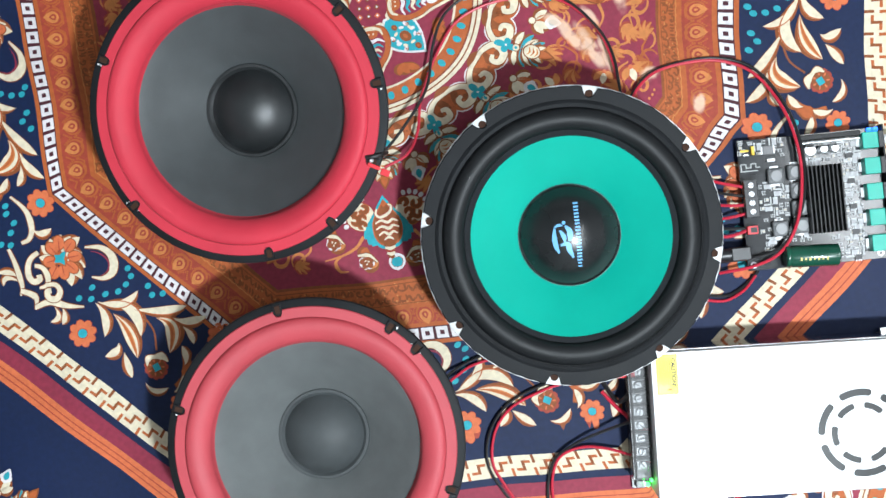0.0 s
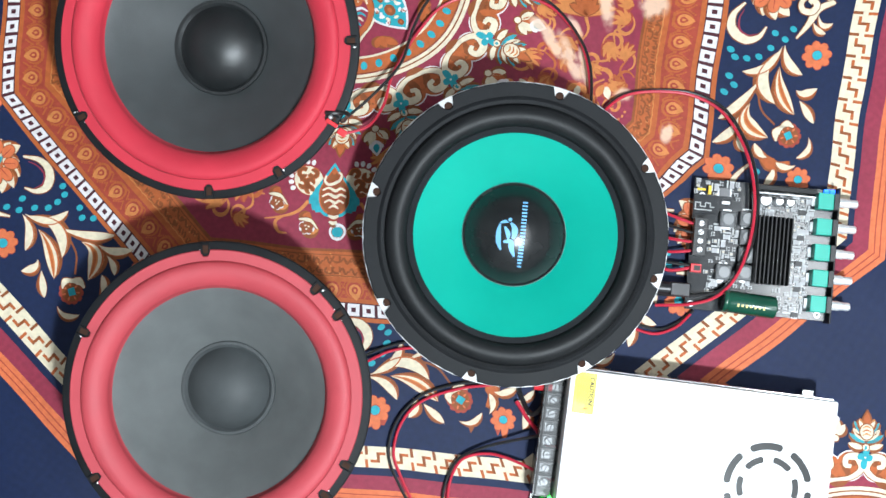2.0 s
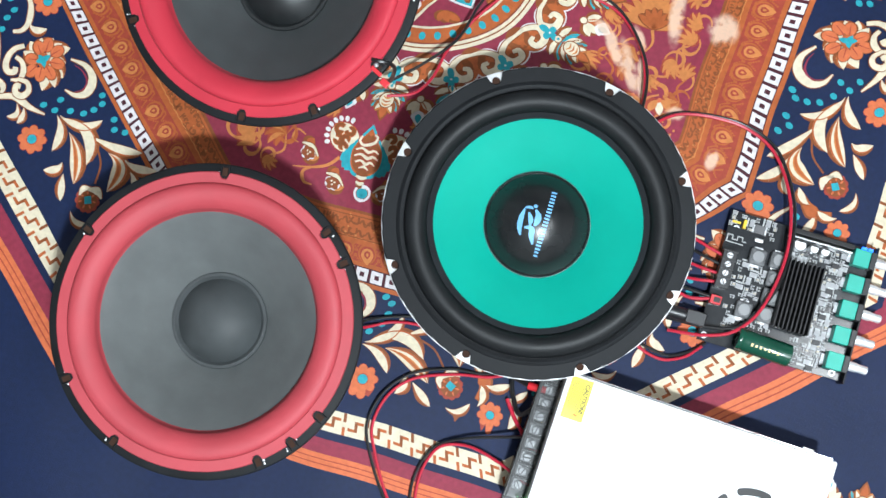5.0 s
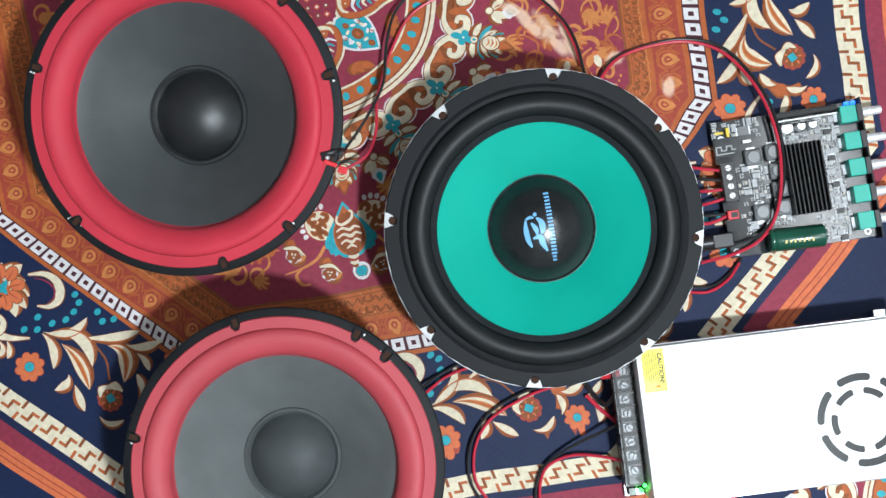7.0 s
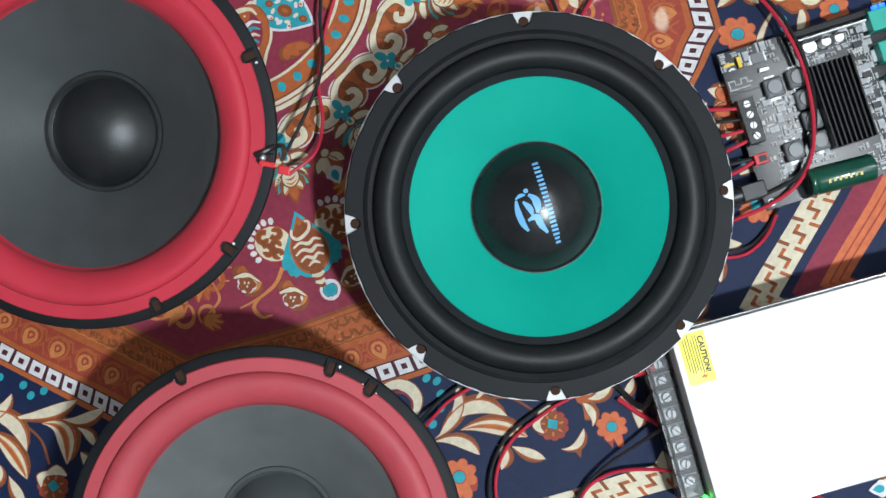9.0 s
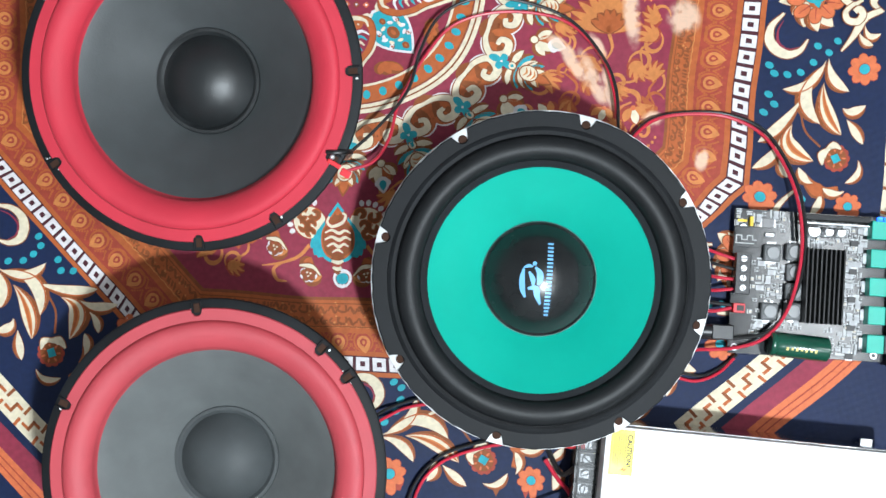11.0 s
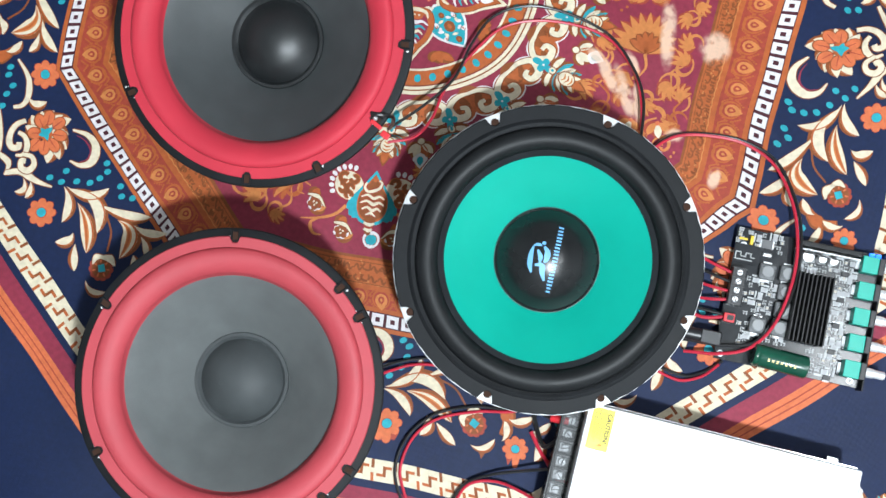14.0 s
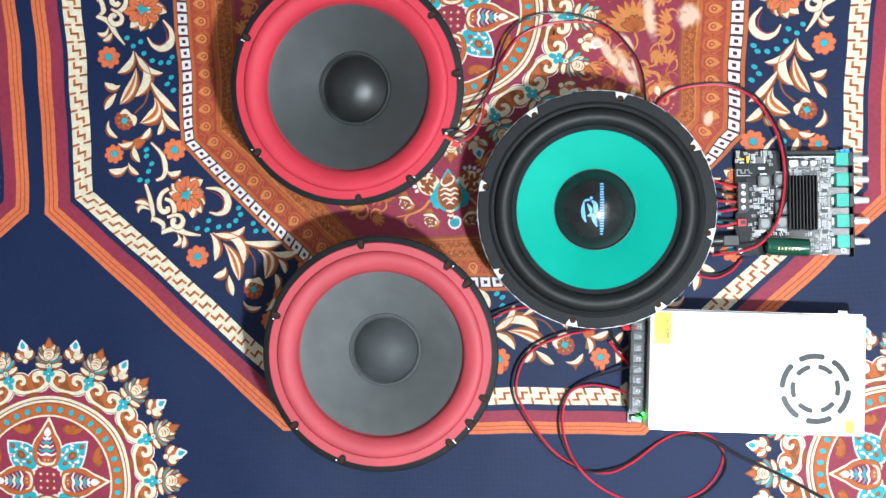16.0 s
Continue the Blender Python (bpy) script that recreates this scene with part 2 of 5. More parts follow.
def smooth_line(pts, n=8):
    """Catmull-Rom through the points, of any dimension."""
    P = [np.array(p, float) for p in pts]
    P = [2 * P[0] - P[1]] + P + [2 * P[-1] - P[-2]]
    out = []
    for a, b, c, d in zip(P, P[1:], P[2:], P[3:]):
        for k in range(n):
            t = k / n
            out.append(0.5 * (2 * b + (c - a) * t + (2 * a - 5 * b + 4 * c - d) * t * t + (3 * b - a - 3 * c + d) * t ** 3))
    return out + [P[-2]]


def tube(pts, r, seg=8, n=8):
    bm = bmesh.new()
    line = [Vector(p) for p in smooth_line(pts, n)]
    rings = []
    for i, p in enumerate(line):
        d = (line[min(i + 1, len(line) - 1)] - line[max(i - 1, 0)]).normalized()
        side = d.cross(Vector((0, 0, 1)))
        side = side.normalized() if side.length > 1e-4 else Vector((1, 0, 0))
        up = side.cross(d)
        rings.append([bm.verts.new(p + r * (math.cos(a) * side + math.sin(a) * up)) for a in (2 * math.pi * k / seg for k in range(seg))])
    for a, b in zip(rings, rings[1:]):
        for k in range(seg):
            bm.faces.new((a[k], a[(k + 1) % seg], b[(k + 1) % seg], b[k]))
    bm.faces.new(rings[0][::-1]), bm.faces.new(rings[-1])
    return bm


# ---- the room, its bed and the cloth ----
def slab(name, sx, sy, sz, at, mat, label, category):
    ob = new(name, mesh_of(name, box(sx, sy, sz, at), mat))
    return tagged(ob, label, category, "", "structure")


slab("floor", 4.4, 4.4, 0.1, (0, 0, -0.6), FLOOR_MAT, "plain grey cement floor under the bed", "floor")
slab("ceiling", 4.4, 4.4, 0.1, (0, 0, 2.2), WALL_PAINT, "plain off-white painted ceiling", "ceiling")
slab("wall_north", 4.4, 0.1, 2.7, (0, 2.15, -0.5), WALL_PAINT, "plain off-white painted wall", "wall")
slab("wall_south", 4.4, 0.1, 2.7, (0, -2.15, -0.5), WALL_PAINT, "plain off-white painted wall", "wall")
slab("wall_east", 0.1, 4.2, 2.7, (2.15, 0, -0.5), WALL_PAINT, "plain off-white painted wall", "wall")
slab("wall_west", 0.1, 4.2, 2.7, (-2.15, 0, -0.5), WALL_PAINT, "plain off-white painted wall", "wall")
bulb = thing("pendant_lamp", Matrix.Translation((LAMP_AT[0], LAMP_AT[1], LAMP_AT[2] + 0.055)), "round white bulb hanging from the ceiling on a cord, switched on", "lamp")
part("bulb", lathe([(0, -0.002), (0.014, 0.001), (0.026, 0.012), (0.030, 0.028), (0.025, 0.045), (0.015, 0.062), (0.013, 0.072)], 32), BULB_GLOW, bulb, smooth=True)
part("socket", lathe([(0.013, 0.072), (0.018, 0.072), (0.018, 0.105), (0.010, 0.115), (0, 0.115)], 24), PLASTIC_BLACK, bulb, smooth=True)
part("cord", cyl(0.003, 2.2 - LAMP_AT[2] - 0.055 - 0.114, (0, 0, 0.114), 10), PLASTIC_BLACK, bulb)

panel = thing("ceiling_light", Matrix.Translation((TUBE_AT[0], TUBE_AT[1], TUBE_AT[2] + 0.008)) @ Matrix.Rotation(radians(4), 4, "Z"), "long white ceiling light, switched on", "lamp")
part("diffuser", box(0.2, 0.5, 0.02, (0, 0, 0), 0.008), BULB_GLOW, panel)
part("housing", box(0.22, 0.52, 0.09, (0, 0, 0.022), 0.006), WALL_PAINT, panel)
bed = tagged(new("mattress", mesh_of("mattress", box(2.0, 1.9, 0.25, (0, 0, -0.256), 0.04), MATTRESS)), "thick mattress under the printed bedspread", "mattress")
bed_base = tagged(new("bed_base", mesh_of("bed_base", box(1.9, 1.8, 0.244, (0, 0, -0.5), 0.01), surface("brown_wood", (0.16, 0.08, 0.04), 0.5))), "plain brown wooden bed base", "bed")


def relief(x, y):
    """The soft unevenness of the cloth where it lies on the mattress."""
    return 0.0005 * (math.sin(9 * x + 4 * y) + math.sin(13 * y - 5 * x + 1.0)) + 0.0003 * math.sin(31 * x + 17 * y)


def warp(x, y):
    """The printed design as the cloth was pulled on the bed."""
    s = min(abs(x) / 0.26, 1.5)
    if x < 0:
        x -= 0.064 * max(y, 0) * s
    else:
        x += SLANT_R * max(y, 0) * s
        # the inner bands are pulled a little towards the middle
        x -= 0.008 * math.exp(-((x - SLANT_R * max(y, 0) * s - 0.225) / 0.03) ** 2) * min(max((y + 0.012) / 0.024, 0), 1)
    x -= 0.011 * math.exp(-(x / 0.13) ** 2) * math.exp(-((y - 0.03) / 0.2) ** 2)
    x, y = x + 0.0008 * math.sin(41 * y + 6 * x) + 0.0005 * math.sin(93 * y + 20 * x), y + 0.0008 * math.sin(37 * x + 5 * y) + 0.0004 * math.sin(88 * x - 14 * y)
    return x, y - 0.004 * math.exp(-((x - 0.1) / 0.15) ** 2) * (1 if y < -0.2 else 0)


SLANT_R = 0.062
LAYER = 0.00014


class Print:
    """Flat printed shapes that lie on the cloth, one above the other."""

    def __init__(self):
        self.v, self.f, self.m = [], [], []

    def poly(self, pts, layer, mat):
        i = len(self.v)
        for p in pts:
            x, y = warp(p[0], p[1])
            self.v.append((x, y, relief(x, y) + layer * LAYER))
        self.f.append(list(range(i, i + len(pts))))
        self.m.append(mat)

    def strip(self, left, right, layer, mat):
        i = len(self.v)
        for a, b in zip(left, right):
            for p in (a, b):
                x, y = warp(p[0], p[1])
                self.v.append((x, y, relief(x, y) + layer * LAYER))
        for k in range(len(left) - 1):
            j = i + 2 * k
            self.f.append([j, j + 1, j + 3, j + 2])
            self.m.append(mat)

    def stroke(self, pts, width, layer, mat, n=6):
        """A drawn line; width: one number or (start, middle, end)."""
        line = smooth_line(pts, n) if n > 1 else [np.array(p, float) for p in pts]
        w = width if isinstance(width, tuple) else (width, width, width)
        left, right = [], []
        for k, p in enumerate(line):
            d = line[min(k + 1, len(line) - 1)] - line[max(k - 1, 0)]
            d = d / max(np.hypot(*d), 1e-9)
            t = k / (len(line) - 1)
            ww = (w[0] * (1 - 2 * t) + w[1] * 2 * t) if t < 0.5 else (w[1] * (2 - 2 * t) + w[2] * (2 * t - 1))
            o = np.array((-d[1], d[0])) * ww / 2
            left.append(p + o), right.append(p - o)
        self.strip(left, right, layer, mat)

    def disc(self, c, rx, layer, mat, ry=None, turn=0.0, n=14):
        ry = ry or rx
        ca, sa = math.cos(turn), math.sin(turn)
        self.poly([(c[0] + rx * math.cos(a) * ca - ry * math.sin(a) * sa, c[1] + rx * math.cos(a) * sa + ry * math.sin(a) * ca)
                   for a in (2 * math.pi * k / n for k in range(n))], layer, mat)

    def done(self, name, label="", weld=False):
        keep = [k for k, f in enumerate(self.f) if all(abs(self.v[i][0]) < 0.99 for i in f)]
        self.f, self.m = [self.f[k] for k in keep], [self.m[k] for k in keep]
        me = bpy.data.meshes.new(name)
        me.from_pydata(self.v, [], self.f)
        for m in PRINT:
            me.materials.append(m)
        me.polygons.foreach_set("material_index", self.m)
        ob = new(name, me)
        ob.parent = bedspread
        bm = bmesh.new()
        bm.from_mesh(me)
        if weld:
            bmesh.ops.remove_doubles(bm, verts=bm.verts, dist=0.00001)
        for f in bm.faces:
            if f.normal.z < 0:
                f.normal_flip()
        bm.to_mesh(me)
        bm.free()
        if label:
            ob["label"] = label
        return ob


def cloth_sheet():
    bm = bmesh.new()
    xs, ys = np.linspace(-1.02, 1.02, 140), np.linspace(-0.97, 0.97, 134)
    grid = [[bm.verts.new((x, y, relief(x, y) - 0.03 * max(0, abs(x) - 0.98) * 4 - 0.03 * max(0, abs(y) - 0.93) * 4)) for x in xs] for y in ys]
    for a, b in zip(grid, grid[1:]):
        for k in range(len(xs) - 1):
            bm.faces.new((a[k], a[k + 1], b[k + 1], b[k]))
    return bm


bedspread = tagged(new("bedspread", mesh_of("bedspread", cloth_sheet(), NAVY, True)), "navy printed cotton bedspread with orange and maroon octagon panels and medallions", "bedspread")

CY = 0.112  # height of a panel's middle line in the design


def octagon(X, yc, Xb, yb, cx=0.0, step=0.012):
    c = [(X, yc), (Xb, yb), (-Xb, yb), (-X, yc)]
    c += [(x, 2 * CY - y) for x, y in reversed(c)]
    out = []
    for (x0, y0), (x1, y1) in zip(c, c[1:] + c[:1]):
        out.append((x0, y0, x1, y1))
    return [(a[0] + cx, a[1], a[2] + cx, a[3]) for a in out]


def ring(pr, outer, inner, layer, mat):
    """A band between two octagons."""
    for (ax, ay, bx, by), (cx, cy, dx, dy) in zip(outer, inner):
        n = max(2, int(math.hypot(bx - ax, by - ay) / 0.012))
        t = np.linspace(0, 1, n + 1)
        pr.strip([(ax + (bx - ax) * k, ay + (by - ay) * k) for k in t], [(cx + (dx - cx) * k, cy + (dy - cy) * k) for k in t], layer, mat)


O_OUT, O_IN = (0.3865, -0.056, 0.163, -0.257), (0.374, -0.050, 0.157, -0.2465)
M_IN = (0.3625, -0.0455, 0.150, -0.2365)
G_OUT, G_IN = (0.358, -0.043, 0.148, -0.231), (0.341, -0.037, 0.141, -0.216)
L_OUT, S_OUT, S_IN, L_IN = (0.2565, 0.0052, 0.1193, -0.132), (0.2535, 0.0064, 0.1181, -0.129), (0.244, 0.0104, 0.1146, -0.119), (0.241, 0.0116, 0.1134, -0.116)
C_IN, D_OUT, D_IN, E_IN = (0.222, 0.018, 0.0995, -0.1045), (0.2195, 0.019, 0.0975, -0.103), (0.203, 0.0273, 0.0922, -0.0835), (0.2005, 0.0285, 0.0905, -0.0815)


def blend8(a, b, t):
    return tuple(p + (q - p) * t for p, q in zip(a, b))


def along(o, i, period, first=0.0):
    """Frames along a band: middle, direction along, direction outwards, width."""
    for (ax, ay, bx, by), (cx, cy, dx, dy) in zip(o, i):
        L = math.hypot(bx - ax, by - ay)
        n = max(1, round(L / period))
        u = np.array((bx - ax, by - ay)) / L
        v = np.array((u[1], -u[0]))
        for k in range(n):
            t = (k + 0.5) / n
            p = np.array((ax + (bx - ax) * t, ay + (by - ay) * t))
            q = np.array((cx + (dx - cx) * t, cy + (dy - cy) * t))
            yield (p + q) / 2, u, (p - q), L / n


def panel_border(cx):
    pr = Print()
    ring(pr, octagon(*O_OUT, cx), octagon(*O_IN, cx), 1, orange)
    for t in (0.3, 0.62):
        ring(pr, octagon(*blend8(O_OUT, O_IN, t), cx), octagon(*blend8(O_OUT, O_IN, t + 0.07), cx), 2, rust)
    ring(pr, octagon(*O_IN, cx), octagon(*M_IN, cx), 1, maroon)
    pr.done("striped_border", "orange double stripe beside a maroon band")
    pr = Print()
    ring(pr, octagon(*G_OUT, cx), octagon(*G_IN, cx), 1, cream)
    for c, u, w, p in along(octagon(*G_OUT, cx), octagon(*G_IN, cx), 0.0166):
        def bar(a0, a1, b0, b1, mat=gold):
            pr.poly([c + u * (a - 0.5) * p + w * (b - 0.5) for a, b in ((a0, b0), (a1, b0), (a1, b1), (a0, b1))], 2, mat)
        k = 0.066
        bar(0.14, 0.46, 0.33 - k, 0.33 + k)
        bar(0.46 - k, 0.46 + k, 0.33 - k, 0.69 + k, brown)
        bar(0.46, 0.80, 0.69 - k, 0.69 + k)
        bar(0.95 - k, 0.95 + k, 0.0, 0.40, brown)
        bar(0.98 - k, 0.98 + k, 0.62, 1.0)
    pr.done("key_pattern_border", "cream meander border with brown lines")


for cx in (-0.788, 0.0, 0.788):
    panel_border(cx)


def curl(c, r, a0, turns, n=14, shrink=0.35):
    return [np.array(c) + r * (1 - (1 - shrink) * t) * np.array((math.cos(a0 + turns * 2 * math.pi * t), math.sin(a0 + turns * 2 * math.pi * t))) for t in np.linspace(0, 1, n)]


def leafish(pr, a, b, w, layer, mat):
    """A pointed oval, blunt at a."""
    a, b = np.array(a), np.array(b)
    g = b - a
    n = np.array((-g[1], g[0])) / np.hypot(*g)
    L, R = [], []
    for t in np.linspace(0, 1, 13):
        ww = w / 2 * math.sqrt(max(0.0, 1 - ((t - 0.42) / 0.42) ** 2)) if t < 0.42 else w / 2 * (1 - ((t - 0.42) / 0.58) ** 1.7)
        L.append(a + g * t + n * ww), R.append(a + g * t - n * ww)
    pr.strip(L, R, layer, mat)


def inner_field():
    pr = Print()
    ring(pr, octagon(*L_OUT), octagon(*L_IN), 1, gold)
    ring(pr, octagon(*S_OUT), octagon(*S_IN), 2, dark)
    for c, u, w, p in along(octagon(*S_OUT), octagon(*S_IN), 0.0109):
        for s, layer, mat in ((0.0042, 3, white), (0.0016, 4, dark)):
            h = w / np.hypot(*w)
            pr.poly([c + a * u * s + b * h * s for a, b in ((-1, -1), (1, -1), (1, 1), (-1, 1))], layer, mat)
    pr.done("squares_border", "row of white squares with dark middles on orange")
    pr = Print()
    ring(pr, octagon(*L_IN), octagon(*C_IN), 1, rust)
    for c, u, w, p in along(octagon(*L_IN), octagon(*C_IN), 0.0172):
        h = w / np.hypot(*w)
        t = math.atan2(h[1], h[0])
        pr.disc(c - h * 0.0008, 0.0070, 2, gold, 0.0066, t, n=20)
        pr.disc(c - h * 0.0004, 0.0057, 3, rust, 0.0054, t, n=20)
        leafish(pr, c - h * 0.0044, c + h * 0.0072, 0.0088, 4, amber)
        leafish(pr, c - h * 0.0026, c + h * 0.0030, 0.0046, 5, rust)
        leafish(pr, c - h * 0.0012, c + h * 0.0016, 0.0018, 6, amber)
        pr.stroke([c - h * 0.0072 - u * 0.0042, c - h * 0.0060, c - h * 0.0072 + u * 0.0042], 0.0012, 4, gold, 3)
        for e in (-1, 1):
            for k in range(5):
                f = k / 4
                pr.disc(c + u * p * (0.28 + 0.22 * f) + e * h * (0.0066 - 0.0052 * f), 0.0007, 2, gold, n=6)
                pr.disc(c - u * p * (0.28 + 0.22 * f) + e * h * (0.0066 - 0.0052 * f), 0.0007, 2, gold, n=6)
    pr.done("ring_border", "rust band with a row of small golden rings")
    pr = Print()
    ring(pr, octagon(*C_IN), octagon(*D_OUT), 1, gold)
    ring(pr, octagon(*D_OUT), octagon(*D_IN), 1, gold)
    ring(pr, octagon(*blend8(D_OUT, D_IN, 0.1)), octagon(*blend8(D_OUT, D_IN, 0.14)), 2, brown)
    ring(pr, octagon(*blend8(D_OUT, D_IN, 0.86)), octagon(*blend8(D_OUT, D_IN, 0.9)), 2, brown)
    ring(pr, octagon(*D_IN), octagon(*E_IN), 1, brown)
    rnd = random.Random(4)
    for c, u, w, p in along(octagon(*D_OUT), octagon(*D_IN), 0.0066):
        h = w / np.hypot(*w)
        for row in (-0.2, 0.18):
            b = c + w * (row + rnd.uniform(-0.04, 0.04)) + u * rnd.uniform(-0.001, 0.001)
            kind = rnd.randrange(4)
            if kind == 0:
                pr.stroke([b + u * q[0] + h * q[1] for q in ((-0.003, -0.0022), (-0.003, 0.002), (0.0, 0.0024), (0.0024, 0.0008), (0.0008, -0.0018))], 0.0015, 2, brown, 4)
            elif kind == 1:
                pr.stroke(curl(b, 0.0026, rnd.uniform(0, 6), 0.8 * rnd.choice((-1, 1)), 9), 0.0015, 2, brown, 2)
                pr.disc(b, 0.0008, 2, brown, n=7)
            elif kind == 2:
                for s in (-1, 0, 1):
                    pr.stroke([b + u * s * 0.0022 - h * 0.0022, b + u * (s * 0.0022 + rnd.uniform(-0.0006, 0.0006)), b + u * s * 0.0022 + h * rnd.uniform(0.001, 0.0026)], (0.0010, 0.0016, 0.0010), 2, brown, 3)
            else:
                pr.stroke([b - u * 0.003, b - u * 0.001 + h * 0.0022, b + u * 0.001 - h * 0.0018, b + u * 0.0032 + h * 0.001], (0.0010, 0.0018, 0.0010), 2, brown, 4)
            for _ in range(2):
                pr.disc(b + u * rnd.uniform(-0.0038, 0.0038) + h * rnd.uniform(-0.0034, 0.0034), rnd.uniform(0.0005, 0.0009), 2, rnd.choice((brown, amber)), n=7)
        pr.stroke([c - u * p * 0.5 + w * 0.40, c + w * 0.37, c + u * p * 0.5 + w * 0.40], 0.0008, 2, amber, 2)
    pr.done("scribble_border", "golden band with fine brown ornament")
    pr = Print()
    (Xf, yc, Xb, yb) = E_IN
    for y0, y1 in ((yb, yc), (yc, 2 * CY - yc), (2 * CY - yc, 2 * CY - yb)):
        for ya, yb2 in zip(np.linspace(y0, y1, 16)[:-1], np.linspace(y0, y1, 16)[1:]):
            def half(y):
                d = max(yc - y, y - (2 * CY - yc), 0) / (yc - yb)
                return Xf + (Xb - Xf) * d
            t = np.linspace(-1, 1, 25)
            pr.strip([(half(ya) * k, ya) for k in t], [(half(yb2) * k, yb2) for k in t], 1, maroon)
    pr.done("maroon_field", "maroon middle of the printed panel", True)


inner_field()
# ---- printed motifs ----
def leaf(pr, a, b, w, bend=0.15, layer=2, fill=cream, edge=brown, shade=gold):
    """A curved pointed leaf from a to b, with a dark edge and a golden shaded side."""
    a, b = np.array(a, float), np.array(b, float)
    d = b - a
    n = np.array((-d[1], d[0]))
    mid = a + d * 0.5 + n * bend
    ts = np.linspace(0, 1, 11)
    sp = [(1 - t) ** 2 * a + 2 * t * (1 - t) * mid + t * t * b for t in ts]

    def sides(k, lo=-1.0, hi=1.0, grow=0.0):
        L, R = [], []
        for i, t in enumerate(ts):
            g = sp[min(i + 1, 10)] - sp[max(i - 1, 0)]
            g = np.array((-g[1], g[0])) / max(np.hypot(*g), 1e-9)
            ww = w * 0.5 * k * (math.sin(math.pi * t ** 1.1) ** 0.85 if 0 < t < 1 else 0.0) + (grow if 0 < t < 1 else 0)
            L.append(sp[i] + g * ww * hi), R.append(sp[i] + g * ww * lo)
        return L, R
    pr.strip(*sides(1.0, lo=-1.0 if bend > 0 else -1.5, hi=1.5 if bend > 0 else 1.0, grow=0.0008), layer, edge)
    pr.strip(*sides(1.0), layer + 1, fill)
    if shade is not None:
        pr.strip(*sides(0.95, lo=0.35 if bend > 0 else -0.95, hi=0.95 if bend > 0 else -0.35), layer + 2, shade)


def small_flower(pr, c, r=0.0099, layer=2):
    c = np.array(c)
    for k in range(8):
        a = 2 * math.pi * k / 8 + 0.2
        p = c + r * 0.66 * np.array((math.cos(a), math.sin(a)))
        pr.disc(p, r * 0.44, layer, rust, r * 0.36, a, 10)
        pr.disc(p, r * 0.40, layer + 1, orange, r * 0.31, a, 10)
    pr.disc(c, r * 0.5, layer + 2, orange)
    pr.disc(c, r * 0.40, layer + 3, rust)
    pr.disc(c, r * 0.35, layer + 4, teal)


def drawn(pr, pts, w, layer, fill=cream, edge=brown):
    ww = w if isinstance(w, tuple) else (w * 0.5, w, w * 0.4)
    pr.stroke(pts, tuple(x + 0.0013 for x in ww), layer, edge)
    pr.stroke(pts, ww, layer + 1, fill)


